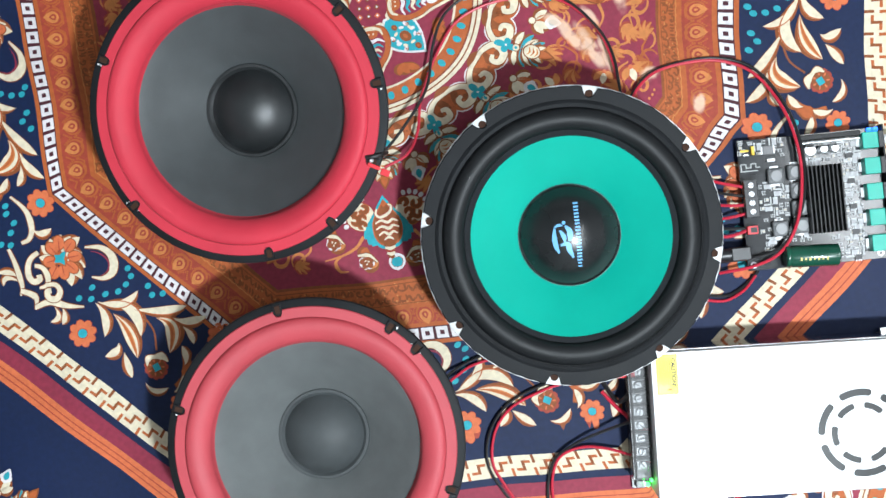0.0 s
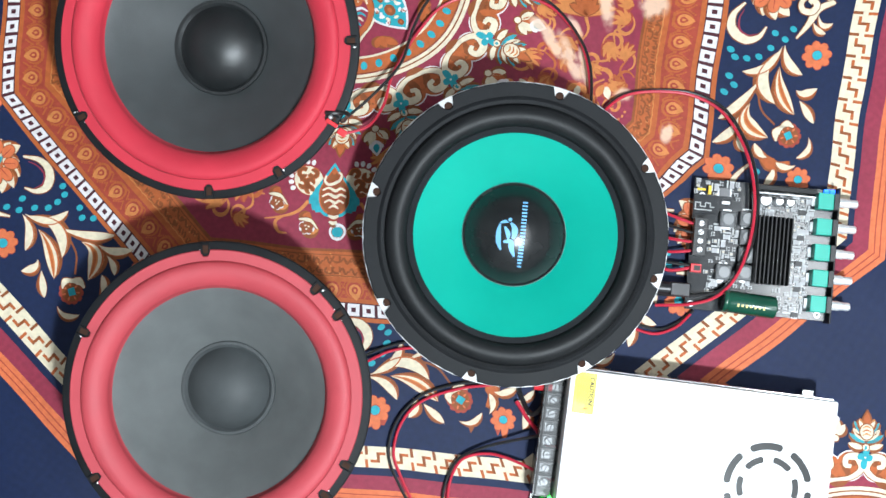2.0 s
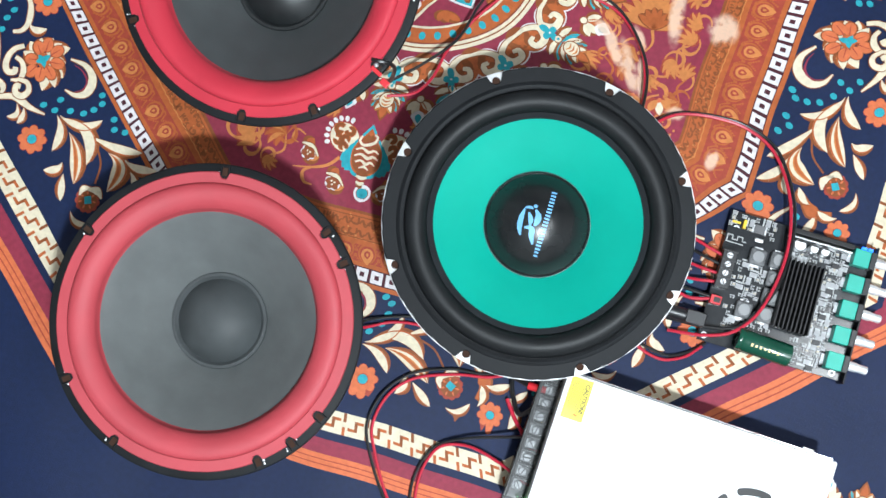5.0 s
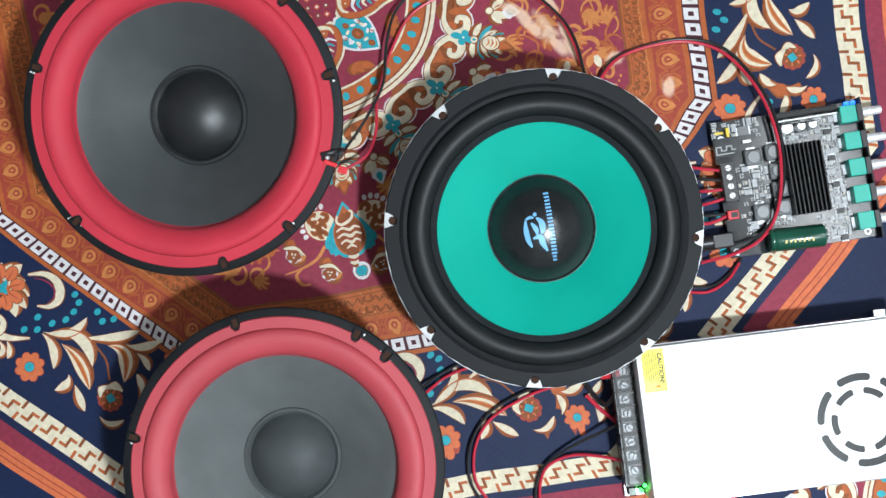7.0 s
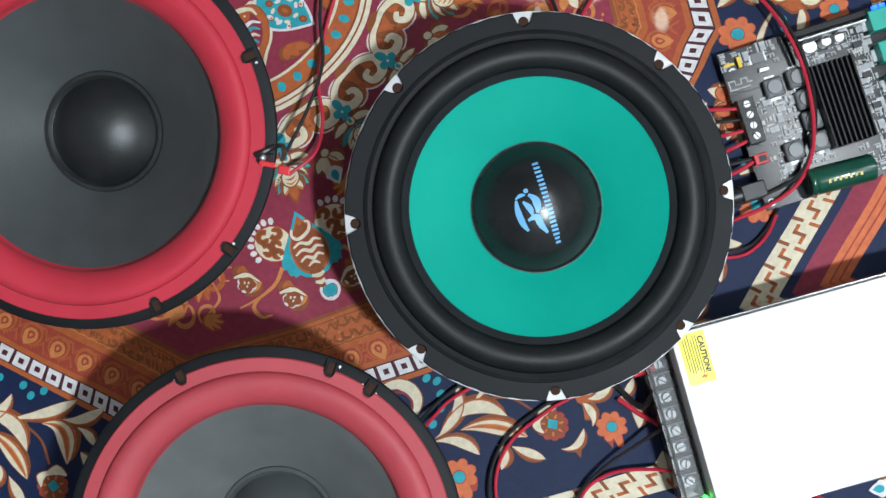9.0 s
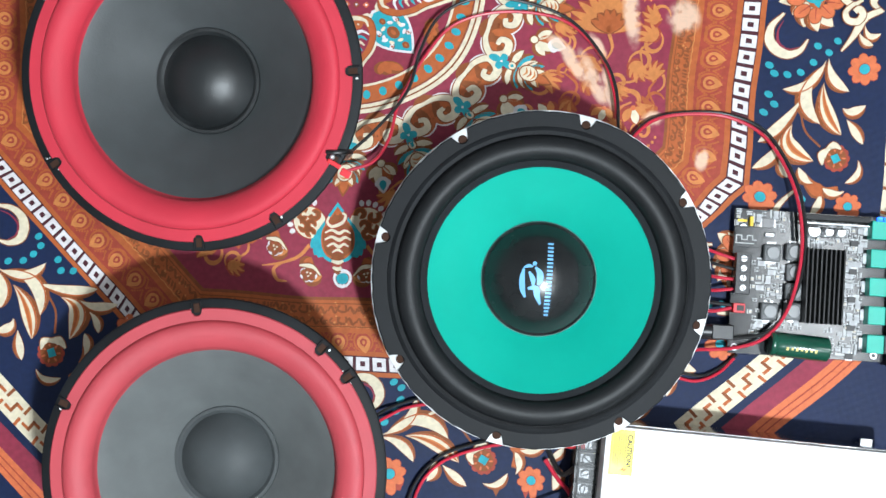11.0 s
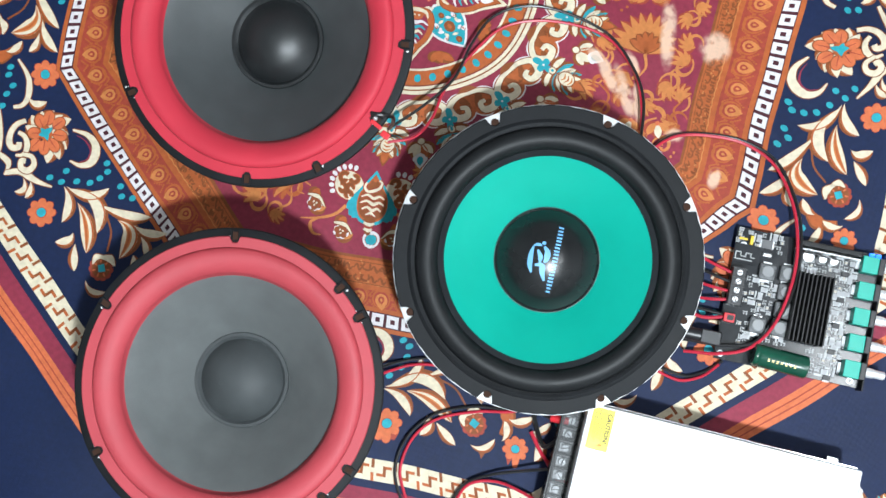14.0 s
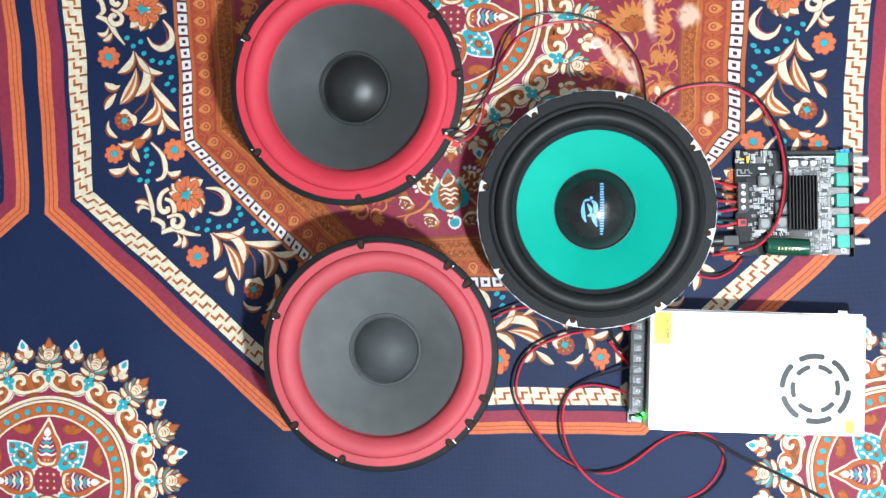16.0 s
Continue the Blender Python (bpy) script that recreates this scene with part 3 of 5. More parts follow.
def garland(origin, d, flip=False):
    """One repeat of the flower garland: blossom with scrolls, dots, a spray of leaves, a rose and two small flowers."""
    pr = Print()
    o, d = np.array(origin), np.array(d) / np.hypot(*d)
    n = np.array((d[1], -d[0]))

    def P(u, v):
        q = o + (u * d + v * n) * 0.001
        return (-q[0], q[1]) if flip else (q[0], q[1])

    def blade(a, m, b, w, shade=False, layer=2):
        """A leaf with pointed ends through m, widest past its middle, brown along both edges."""
        a, m, b = (np.array(P(*q)) for q in (a, m, b))
        c = 2 * m - (a + b) / 2
        ts = np.linspace(0, 1, 13)
        line = [(1 - t) ** 2 * a + 2 * t * (1 - t) * c + t * t * b for t in ts]
        turn = (c - a)[0] * (b - c)[1] - (c - a)[1] * (b - c)[0]
        side = 1 if turn > 0 else -1

        def edges(lo, hi, grow=0.0):
            L, R = [], []
            for k, t in enumerate(ts):
                g = line[min(k + 1, 12)] - line[max(k - 1, 0)]
                g = np.array((-g[1], g[0])) / max(np.hypot(*g), 1e-9) * side
                h = 0.0005 * w * math.sin(math.pi * t ** 1.35) ** 0.8 if 0 < t < 1 else 0.0
                e = grow if 0 < t < 1 else 0.0
                L.append(line[k] + g * (h * hi + e)), R.append(line[k] + g * (h * lo - e))
            return L, R
        pr.strip(*edges(-1.45, 1.0, 0.0004), layer, brown)
        pr.strip(*edges(-1.0, 1.0), layer + 1, cream)
        pr.strip(*edges(-1.0, -0.72), layer + 2, gold)
        if shade:
            pr.strip(*edges(-0.25, 0.45), layer + 2, amber)
            pr.strip(*edges(-0.05, 0.30), layer + 3, gold)

    s = -1 if flip else 1
    # spray of leaves on both sides of the stem
    for a, m, b, w, shade in (((-0.5, 1), (13, 5.5), (21, 17), 6.6, False), ((0.5, -0.5), (16.5, -9), (21, -25), 6.2, False), ((4, -2), (25, -10.5), (43, 1), 8.6, False), ((15.5, 0), (34, 4), (50, 15.5), 9.4, True),
                              ((32, 14.5), (34.5, 21), (29.5, 29), 6.4, False), ((39.5, 18), (46.5, 24), (55, 30), 5.8, False), ((25, -11), (44.5, -23.5), (57.5, -37), 6.8, False)):
        blade(a, m, b, w, shade)
    for a, m, b, w, shade in (((43.5, -16.5), (58, -18), (67.5, -2), 11.5, True), ((54, -24), (66, -28.5), (75, -39), 6.6, False), ((64, -23), (72.5, -22), (79, -17.5), 5.0, False), ((65, 27), (74.5, 27.5), (81, 19.5), 4.4, False),
                              ((88, 4), (95.5, 4.5), (104, -1), 5.6, False), ((106.5, 9.5), (112.5, 19), (110, 28.5), 6.4, False), ((104, 10), (111, 6.5), (115.5, 0), 4.6, False), ((112, -25.5), (116, -32), (112, -39.5), 5.6, False)):
        blade(a, m, b, w, shade)
    # stem, golden calyx and hanging tendril
    pr.stroke([P(35, -12), P(48, -8), P(58, 2)], 0.0014, 2, brown)
    pr.stroke([P(85, 16), P(88, 6), P(84, -2), P(75, -9)], (0.004, 0.0105, 0.003), 2, brown)
    pr.stroke([P(85, 15), P(87.5, 6), P(83.5, -2), P(76, -8)], (0.003, 0.0085, 0.002), 3, gold)
    blade((86, 20), (88.5, 13), (85, 5.5), 5.0, False, 4)
    blade((82, -1), (79.5, -7), (72, -11.5), 5.4, False, 4)
    drawn(pr, [P(86, -11), P(94, -18.5), P(101, -23), P(112, -25), P(119, -22), P(121.5, -16)], (0.0014, 0.0044, 0.0022), 2)
    # rose: a rust frill, two pale petals and a square turquoise eye
    c = P(65, 12.5)
    for k in range(11):
        a = 2 * math.pi * k / 11
        pr.disc((c[0] + 0.0066 * math.cos(a), c[1] + 0.0066 * math.sin(a)), 0.0027, 5, rust, n=9)
    pr.disc(c, 0.0070, 6, brown, n=18)
    for k in range(7):
        a = 2 * math.pi * k / 7
        pr.disc((c[0] + 0.0052 * math.cos(a), c[1] + 0.0052 * math.sin(a)), 0.0015, 7, orange, 0.0007, a, n=8)
    for q0, q1, q2, w in (((70, 3.5), (63.5, 3.2), (58, 9), 0.0058), ((59, 15.5), (56.8, 10.5), (60.5, 5), 0.0046)):
        drawn(pr, [P(*q0), P(*q1), P(*q2)], (0.001, w, 0.001), 8)
    pr.poly([P(62, 13), P(66.5, 15.5), P(69, 11), P(64, 8.5)], 11, teal)
    # small flowers
    for q, r in (((6, 24.5), 0.0099), ((96, 23.3), 0.0084), ((93, -33), 0.0099)):
        small_flower(pr, P(*q), r)
    # dots
    for q in ((-12, 5.5), (-4.3, 0.6), (-8.6, -6.9), (2.3, -8.5), (9.2, -15.6), (11.2, -23.4), (11.2, -31), (6.2, -34.5), (25.3, -32.4), (31.4, -28.6), (37.4, -34.3),
              (92.6, -6.6), (98.5, -6.8), (105.9, -12), (112.8, -9), (120.6, -0.7), (122, -7.7)):
        pr.disc(P(*q), 0.0027, 3, teal, 0.0021, 0.6 * s, 12)
    # large blossom: pointed pale petals behind orange lobes, a turquoise star in the middle
    c0 = (-38.5, -11.5)
    for k, (u, v) in enumerate(((-55.5, -10.5), (-53, -19), (-48.5, -26.5), (-42, -30), (-36, -33.5), (-28, -25), (-20.5, -17), (-18, -8), (-21.5, 1.5), (-52, -2))):
        m = ((u + c0[0]) / 2 + (v - c0[1]) * 0.10, (v + c0[1]) / 2 - (u - c0[0]) * 0.10)
        blade((c0[0] + 0.25 * (u - c0[0]), c0[1] + 0.25 * (v - c0[1])), m, (u, v), 8.2 if k % 2 else 9.6, False, 2 + 3 * (k % 2))
    for k, (u, v) in enumerate(((-47.5, -13.5), (-46, -20.5), (-38.5, -24), (-31, -19.5), (-28.5, -11), (-31.5, -4), (-37, 0.5), (-43.5, -4.5))):
        a = math.atan2(P(u, v)[1] - P(*c0)[1], P(u, v)[0] - P(*c0)[0])
        pr.disc(P(u, v), 0.0058, 8 + k % 2, brown, 0.0046, a, 16), pr.disc(P(u, v), 0.0052, 10 + k % 2, orange, 0.0040, a, 16)
        pr.stroke([P(c0[0] + 0.45 * (u - c0[0]), c0[1] + 0.45 * (v - c0[1])), P(c0[0] + 1.25 * (u - c0[0]), c0[1] + 1.25 * (v - c0[1]))], (0.0009, 0.0006, 0.0003), 12, rust, 1)
    pr.disc(P(*c0), 0.0052, 13, gold, n=14)
    for du, dv in ((0, -7), (-5, 1), (5, 2), (-2, 5.5)):
        leafish(pr, P(c0[0] - du * 0.2, c0[1] - dv * 0.2), P(c0[0] + du, c0[1] + dv), 0.0042, 14, teal)
    # crescent with its leading petal
    drawn(pr, [P(-29, -29.5), P(-19, -36), P(-8.5, -35.5), P(-2, -26.5), P(-5, -18), P(-13, -13.5)], (0.0012, 0.0070, 0.0008), 2)
    pr.stroke([P(-24, -29.5), P(-17, -32), P(-9, -31), P(-5.5, -25), P(-7.5, -18.5)], (0.0004, 0.0016, 0.0004), 4, maroon)
    # double scroll beside the blossom
    drawn(pr, [P(-54, -5), P(-56, 2), P(-54.5, 9), P(-50, 14.5), P(-45, 15.5), P(-42.5, 11.5), P(-45, 9)], (0.0030, 0.0046, 0.0038), 15)
    drawn(pr, [P(-51, 5), P(-45.5, 3), P(-39.5, 5.5), P(-36, 11.5), P(-39, 17)], (0.0026, 0.0044, 0.0016), 15)
    drawn(pr, [P(-36.5, 12), P(-31, 7.5), P(-25.5, 9.5), P(-24.5, 15.5), P(-29, 18.5), P(-33, 15.5), P(-31, 13)], (0.0026, 0.0046, 0.0036), 17)
    # angular stem outside, with spikes and leaves
    drawn(pr, [P(-74, 6), P(-65, 12), P(-57, 18.5), P(-50, 24.5), P(-47.5, 30)], (0.0022, 0.0042, 0.0012), 5)
    drawn(pr, [P(-49.5, 27), P(-41.5, 24.5), P(-36.5, 25), P(-32, 31.5)], (0.0034, 0.0044, 0.0012), 7)
    drawn(pr, [P(-33, 30), P(-27, 20.5), P(-15.5, 15), P(-5, 8)], (0.0034, 0.0050, 0.0010), 9)
    for a, m, b, w in (((-57, 20), (-64.5, 20.5), (-72, 26), 4.6), ((-53, 22), (-64, 25), (-62.5, 31.5), 4.2), ((-23, 21.5), (-15.5, 25.5), (-18, 32.5), 4.4), ((-18, 18.5), (-12, 22.5), (-10, 28.5), 4.4)):
        blade(a, m, b, w)
    pr.done("flower_garland", "cream leaves, orange blossoms and turquoise dots")


D45 = (0.755, -0.656)
garland((-0.296, 0.093), (0, -1))
garland((-0.290, 0.283), (0, -1))
garland((-0.2305, -0.0756), D45)
garland((0.030, -0.169), (1, 0))
garland((-0.296, 0.093), (0, -1), True)
garland((-0.290, 0.283), (0, -1), True)
garland((-0.2305, -0.0756), D45, True)


def medallion(c):
    """A round ornament: rosette, dotted ring, a wreath of scrolls and a crown of spikes."""
    pr = Print()
    c = np.array(c)

    def Q(r, a):
        return c + r * np.array((math.cos(a), math.sin(a)))

    def band(r0, r1, layer, mat, n=72):
        A = np.linspace(0, 2 * math.pi, n + 1)
        pr.strip([Q(r1, a) for a in A], [Q(r0, a) for a in A], layer, mat)
    for k in range(8):
        band(0.012 * k + 0.00001, 0.012 * k + 0.012, 2, maroon)
    band(0.0722, 0.0780, 3, cream), band(0.0744, 0.0754, 4, brown)
    band(0.0605, 0.0715, 3, gold), band(0.0590, 0.0606, 4, cream), band(0.0710, 0.0718, 4, brown)
    for k in range(40):
        pr.disc(Q(0.0660, 2 * math.pi * k / 40), 0.0031, 4, teal, 0.0024, 2 * math.pi * k / 40, 10)
    for k in range(8):
        a = k * math.pi / 4
        if k % 2 == 0:
            # onion-shaped petals: a cream rim, a brown band and waves inside
            t = np.array((-math.sin(a), math.cos(a)))
            shape = smooth_line([(0.0105, 0.002), (0.0135, 0.0115), (0.0240, 0.0152), (0.0360, 0.0128), (0.0435, 0.0082), (0.0500, 0.0050), (0.0585, 0.0006)], 4)
            for less, layer, mat in ((0.0, 3, cream), (0.0016, 4, brown), (0.0022, 5, gold), (0.0060, 6, maroon)):
                rows = [(r + less * (1 - 2 * (r - 0.0105) / 0.048), max(w - less, 0.0002)) for r, w in shape if w > less * 0.7]
                pr.strip([Q(r, a) + t * w for r, w in rows], [Q(r, a) - t * w for r, w in rows], layer, mat)
            pr.stroke([Q(0.0205, a) - t * 0.0082, Q(0.0165, a) - t * 0.0060, Q(0.0152, a), Q(0.0165, a) + t * 0.0060, Q(0.0205, a) + t * 0.0082], (0.0010, 0.0030, 0.0010), 7, cream)
            pr.disc(Q(0.0192, a), 0.0034, 7, gold, 0.0048, a, 14), pr.disc(Q(0.0192, a) + t * 0.0016, 0.0007, 8, cream, n=7), pr.disc(Q(0.0192, a) - t * 0.0016, 0.0007, 8, cream, n=7)
            for j, mat in enumerate((white, teal, cream, teal, white)):
                r, h = 0.0236 + 0.0036 * j, 0.0090 - 0.0013 * j
                pr.stroke([Q(r + 0.0022, a) - t * h, Q(r, a) - t * h * 0.5, Q(r + 0.0012, a), Q(r, a) + t * h * 0.5, Q(r + 0.0022, a) + t * h], (0.0008, 0.0028, 0.0008), 8 + j % 2, mat)
            leafish(pr, Q(0.0405, a), Q(0.0495, a), 0.0062, 10, white)
        else:
            for g, layer, mat in ((1.0, 3, white), (0.88, 4, teal)):
                leafish(pr, Q(0.031 - 0.017 * g, a), Q(0.035 + 0.018 * g, a), 0.027 * g, layer, mat)
            for r, da, w in ((0.034, 0, 0.0046), (0.0455, 0, 0.0026), (0.024, 0, 0.0024), (0.041, 0.17, 0.0020), (0.041, -0.17, 0.0020), (0.030, 0.24, 0.0018), (0.030, -0.24, 0.0018)):
                pr.disc(Q(r, a + da), w, 5, brown, w * 0.8, a + 5 * da, 11), pr.disc(Q(r, a + da), w * 0.45, 6, gold, w * 0.3, a, 8)
            for j in range(7):
                pr.disc(Q(0.034, a) + 0.0068 * np.array((math.cos(a + 0.9 * j), math.sin(a + 0.9 * j))), 0.0019, 6, white if j % 2 else cream, 0.0011, a + 0.9 * j + 1.2, 9)
            for e in (-1, 1):
                for j in range(3):
                    pr.disc(Q(0.029 + 0.006 * j, a + e * (0.24 - 0.03 * j)), 0.0021, 6, white, 0.0013, a + j, 8)
                for q, L in ((0.20, 0.0105), (0.34, 0.0095), (0.46, 0.0075)):
                    leaf(pr, Q(0.0475, a + e * 0.36), Q(0.0475 + L, a + e * q), 0.0048, 0.1 * e, 3, gold, brown, None)
    pr.disc(c, 0.0135, 6, maroon, n=24)
    for k in range(9):
        q = c + 0.0062 * np.array((k % 3 - 1, k // 3 - 1))
        pr.disc(q, 0.0022, 7, brown if k % 2 else orange, n=4), pr.disc(q, 0.0008, 8, white, n=6)
    for k in range(16):
        a = 2 * math.pi * k / 16
        h = math.pi / 16
        # wreath of paired scrolls between the spikes
        for e in (-1, 1):
            m = Q(0.0925, a + h + e * h * 0.46)
            pr.disc(m, 0.0110, 3, white, n=20), pr.disc(m, 0.0101, 4, gold, n=20)
        pr.disc(Q(0.0865, a + h), 0.0085, 4, brown, n=14)
        for e in (-1, 1):
            m = Q(0.0930, a + h + e * h * 0.50)
            drawn(pr, [Q(0.0838, a + h), Q(0.0845, a + h + e * h * 0.5), Q(0.0905, a + h + e * h * 0.90), Q(0.0985, a + h + e * h * 0.72), Q(0.0985, a + h + e * h * 0.34), Q(0.0935, a + h + e * h * 0.28), Q(0.0922, a + h + e * h * 0.5)],
                  (0.0022, 0.0054, 0.0026), 5, cream, brown)
            pr.disc(Q(0.0945, a + h + e * h * 0.60), 0.0022, 5, brown, n=10)
        # teal star, spike and side floret
        for t in (0, 1.57, 3.14, 4.71):
            leaf(pr, Q(0.0985, a), Q(0.0985, a) + (0.0085 if t in (0, 3.14) else 0.0056) * np.array((math.cos(a + t), math.sin(a + t))), 0.0022, 0, 7, teal, teal, None)
        pr.disc(Q(0.0985, a), 0.0008, 10, white, n=6)
        pr.disc(Q(0.1055, a), 0.0031, 7, brown), pr.disc(Q(0.1055, a), 0.0023, 8, cream), pr.disc(Q(0.1055, a), 0.001, 9, teal)
        def petal(r0, t, L, w, layer, mat, rim=brown):
            leaf(pr, Q(r0, a), Q(r0, a) + 0.001 * L * np.array((math.cos(a + t), math.sin(a + t))), w, 0.08 * (1 if t > 0 else -1), layer, mat, rim, None)
        for e in (-1, 1):
            petal(0.1050, e * 1.35, 13, 0.0040, 4, cream), petal(0.1085, e * 1.10, 14, 0.0036, 5, teal), petal(0.1100, e * 0.85, 13, 0.0042, 6, cream)
            petal(0.1130, e * 0.72, 14, 0.0034, 7, teal), petal(0.1150, e * 0.45, 12, 0.0044, 8, amber), petal(0.1165, e * 0.62, 10, 0.0028, 9, cream)
        leafish(pr, Q(0.1155, a), Q(0.1325, a), 0.0088, 8, brown), leafish(pr, Q(0.1200, a), Q(0.1305, a), 0.0052, 9, gold)
        pr.disc(Q(0.1165, a), 0.0062, 11, brown, 0.0056, a, 14), pr.disc(Q(0.1165, a), 0.0054, 12, cream, 0.0048, a, 14)
        for j in (-1, 0, 1):
            pr.stroke([Q(0.1165 + 0.0026 * j, a - 0.026), Q(0.1178 + 0.0026 * j, a), Q(0.1165 + 0.0026 * j, a + 0.026)], (0.0004, 0.0013, 0.0004), 13, amber if j else gold, 4)
        b = a + h
        pr.disc(Q(0.1125, b), 0.0031, 6, brown, n=10), pr.disc(Q(0.1125, b), 0.0023, 7, cream, n=10)
        for t, L, mat in ((-0.85, 11, cream), (0.85, 11, cream), (-0.3, 12, cream), (0.3, 12, gold)):
            leaf(pr, Q(0.1140, b), Q(0.1140, b) + 0.001 * L * np.array((math.cos(b + t), math.sin(b + t))), 0.0050, 0.12 * (1 if t > 0 else -1), 4, mat, brown, None)
        leafish(pr, Q(0.1210, b), Q(0.1325, b), 0.0082, 7, white), leafish(pr, Q(0.1235, b), Q(0.1305, b), 0.0044, 8, teal)
        for e in (-1, 1):
            pr.disc(Q(0.1255, b + e * 0.030), 0.0019, 8, white, 0.0013, b, 8)
    pr.done("medallion", "round rosette ornament with turquoise dots and cream scrolls")


medallion((0.003, CY + 0.004))
medallion((-0.381, -0.303))
medallion((0.381, -0.295))


def pendant():
    """The drop below the panel's medallion, with wings, scroll heaps and little roses."""
    pr = Print()

    def outline(g):
        pts = ((0, 0.0215), (0.0045, 0.0150), (0.0105, 0.0060), (0.0122, -0.0010), (0.0112, -0.0090), (0.0070, -0.0150), (0, -0.0172))
        line = smooth_line(pts, 5)
        return [(-q[0] * g, -0.042 + q[1] * g) for q in line], [(q[0] * g, -0.042 + q[1] * g) for q in line]
    for g, layer, mat in ((1.04, 6, teal), (0.90, 7, gold), (0.82, 8, brown)):
        pr.strip(*outline(g), layer, mat)
    # curl and waves inside the drop
    drawn(pr, [(-0.0056, -0.0292), (-0.0068, -0.0330), (-0.0040, -0.0356), (0.0005, -0.0345), (0.0040, -0.0322), (0.0052, -0.0285), (0.0030, -0.0268)], (0.0014, 0.0022, 0.0012), 9, cream, rust)
    for y, x, w in ((-0.0392, 0.0084, 0.0022), (-0.0436, 0.0086, 0.0025), (-0.0480, 0.0070, 0.0022)):
        drawn(pr, [(-x, y - 0.0006), (-x * 0.45, y + 0.0012), (x * 0.1, y - 0.0008), (x * 0.55, y + 0.0009), (x, y - 0.0008)], (0.0010, w, 0.0010), 9, cream, rust)
    drawn(pr, [(-0.0036, -0.0524), (0.0, -0.0508), (0.0034, -0.0528)], (0.0008, 0.0020, 0.0008), 9, cream, rust)
    pr.disc((0.0, -0.0262), 0.0022, 9, gold, 0.0016, 1.57, 10)
    # striped bud at the lower tip
    for k, (w, mat) in enumerate(((0.0088, brown), (0.0076, cream), (0.0066, rust), (0.0056, cream), (0.0042, brown))):
        y = -0.0565 - 0.0021 * k
        pr.stroke([(-w / 2, y + 0.0006), (0.0004, y - 0.0006), (w / 2, y + 0.0006)], (0.0016, 0.0026, 0.0016), 10 + k % 2, mat, 4)
    for e in (-1, 1):
        # feathered wings
        for ax, ay, bx, by, w in ((0.0090, -0.033, 0.0180, -0.0500, 0.0060), (0.0095, -0.036, 0.0155, -0.0545, 0.0062), (0.0100, -0.040, 0.0128, -0.0560, 0.0056)):
            leaf(pr, (e * ax, ay), (e * bx, by), w, -0.12 * e, 3, teal, teal, None)
        # scroll heap with a beaded edge
        hc = np.array((e * 0.0185, -0.0335))
        pr.disc(hc, 0.0118, 2, rust, 0.0110, 0.3 * e, 18), pr.disc(hc, 0.0110, 3, cream, 0.0102, 0.3 * e, 18)
        for k, (dx, dy, r) in enumerate(((0.0045, 0.0045, 0.0040), (0.0050, -0.0030, 0.0038), (-0.0035, 0.0058, 0.0036), (-0.0015, -0.0012, 0.0034), (0.0, -0.0068, 0.0030))):
            drawn(pr, curl(hc + (e * dx, dy), r, 0.8 + 1.3 * k, 0.85 * e * (1 if k % 2 else -1)), (0.0022, 0.0024, 0.0018), 4, brown, gold)
        for k in range(8):
            a = -0.5 + 0.33 * k
            q = hc + 0.0134 * np.array((e * math.cos(a), math.sin(a)))
            pr.disc(q, 0.0024, 3, rust, 0.0019, e * a if e > 0 else math.pi - a, 12), pr.disc(q, 0.0021, 4, white, 0.0016, e * a if e > 0 else math.pi - a, 12)
        # roses: a pale bonnet of two leaves over a brown face with a frilled white edge
        for q, turn in (((0.0185, -0.0668), 0.4), ((0.0415, -0.0515), 0.9)):
            c = np.array((e * q[0], q[1]))
            leaf(pr, c + (e * 0.001, 0.002), c + (-e * 0.0015, 0.0108), 0.0064, -0.2 * e, 2, gold, brown, None)
            leaf(pr, c + (e * 0.003, 0.003), c + (-e * 0.0088, -0.0010), 0.0070, 0.45 * e, 2, amber, brown, None)
            for k in range(8):
                a = turn + 2 * math.pi * k / 8
                pr.disc(c + 0.0045 * np.array((math.cos(a), 0.9 * math.sin(a))), 0.0019, 4, white, 0.0015, a + 1.57, n=9)
            for k in range(5):
                a = turn + 2 * math.pi * k / 5
                pr.disc(c + 0.0028 * np.array((math.cos(a), 0.9 * math.sin(a))), 0.0028, 5, brown, 0.0024, a, n=10)
                pr.disc(c + 0.0034 * np.array((math.cos(a), 0.9 * math.sin(a))), 0.0009, 6, rust, 0.0006, a, n=7)
            for dx, dy in ((-0.0012, 0.0004), (0.0010, 0.0010), (0.0002, -0.0014)):
                pr.disc(c + (e * dx, dy), 0.0009, 7, cream, 0.0006, turn + 300 * dx, n=7)
            drawn(pr, [c + (e * 0.0062, 0.0052), c + (e * 0.0022, 0.0054), c + (-e * 0.0030, 0.0044), c + (-e * 0.0078, -0.0008)], (0.0010, 0.0028, 0.0008), 9, cream, brown)
        # tendrils
        pr.stroke([(e * 0.0186, -0.0480), (e * 0.0240, -0.0545), (e * 0.0305, -0.0585), (e * 0.0400, -0.0618), (e * 0.0500, -0.0640)], (0.0024, 0.0020, 0.0008), 2, amber)
        pr.stroke([(e * 0.0360, -0.0605), (e * 0.0420, -0.0655), (e * 0.0395, -0.0720), (e * 0.0330, -0.0725)], (0.0010, 0.0028, 0.0008), 2, amber)
        pr.stroke([(e * 0.0470, -0.0400), (e * 0.0540, -0.0380), (e * 0.0560, -0.0450), (e * 0.0510, -0.0470)], (0.0010, 0.0018, 0.0008), 2, amber)
    # heart-shaped drop below the bud
    hc = np.array((0.0035, -0.0700))
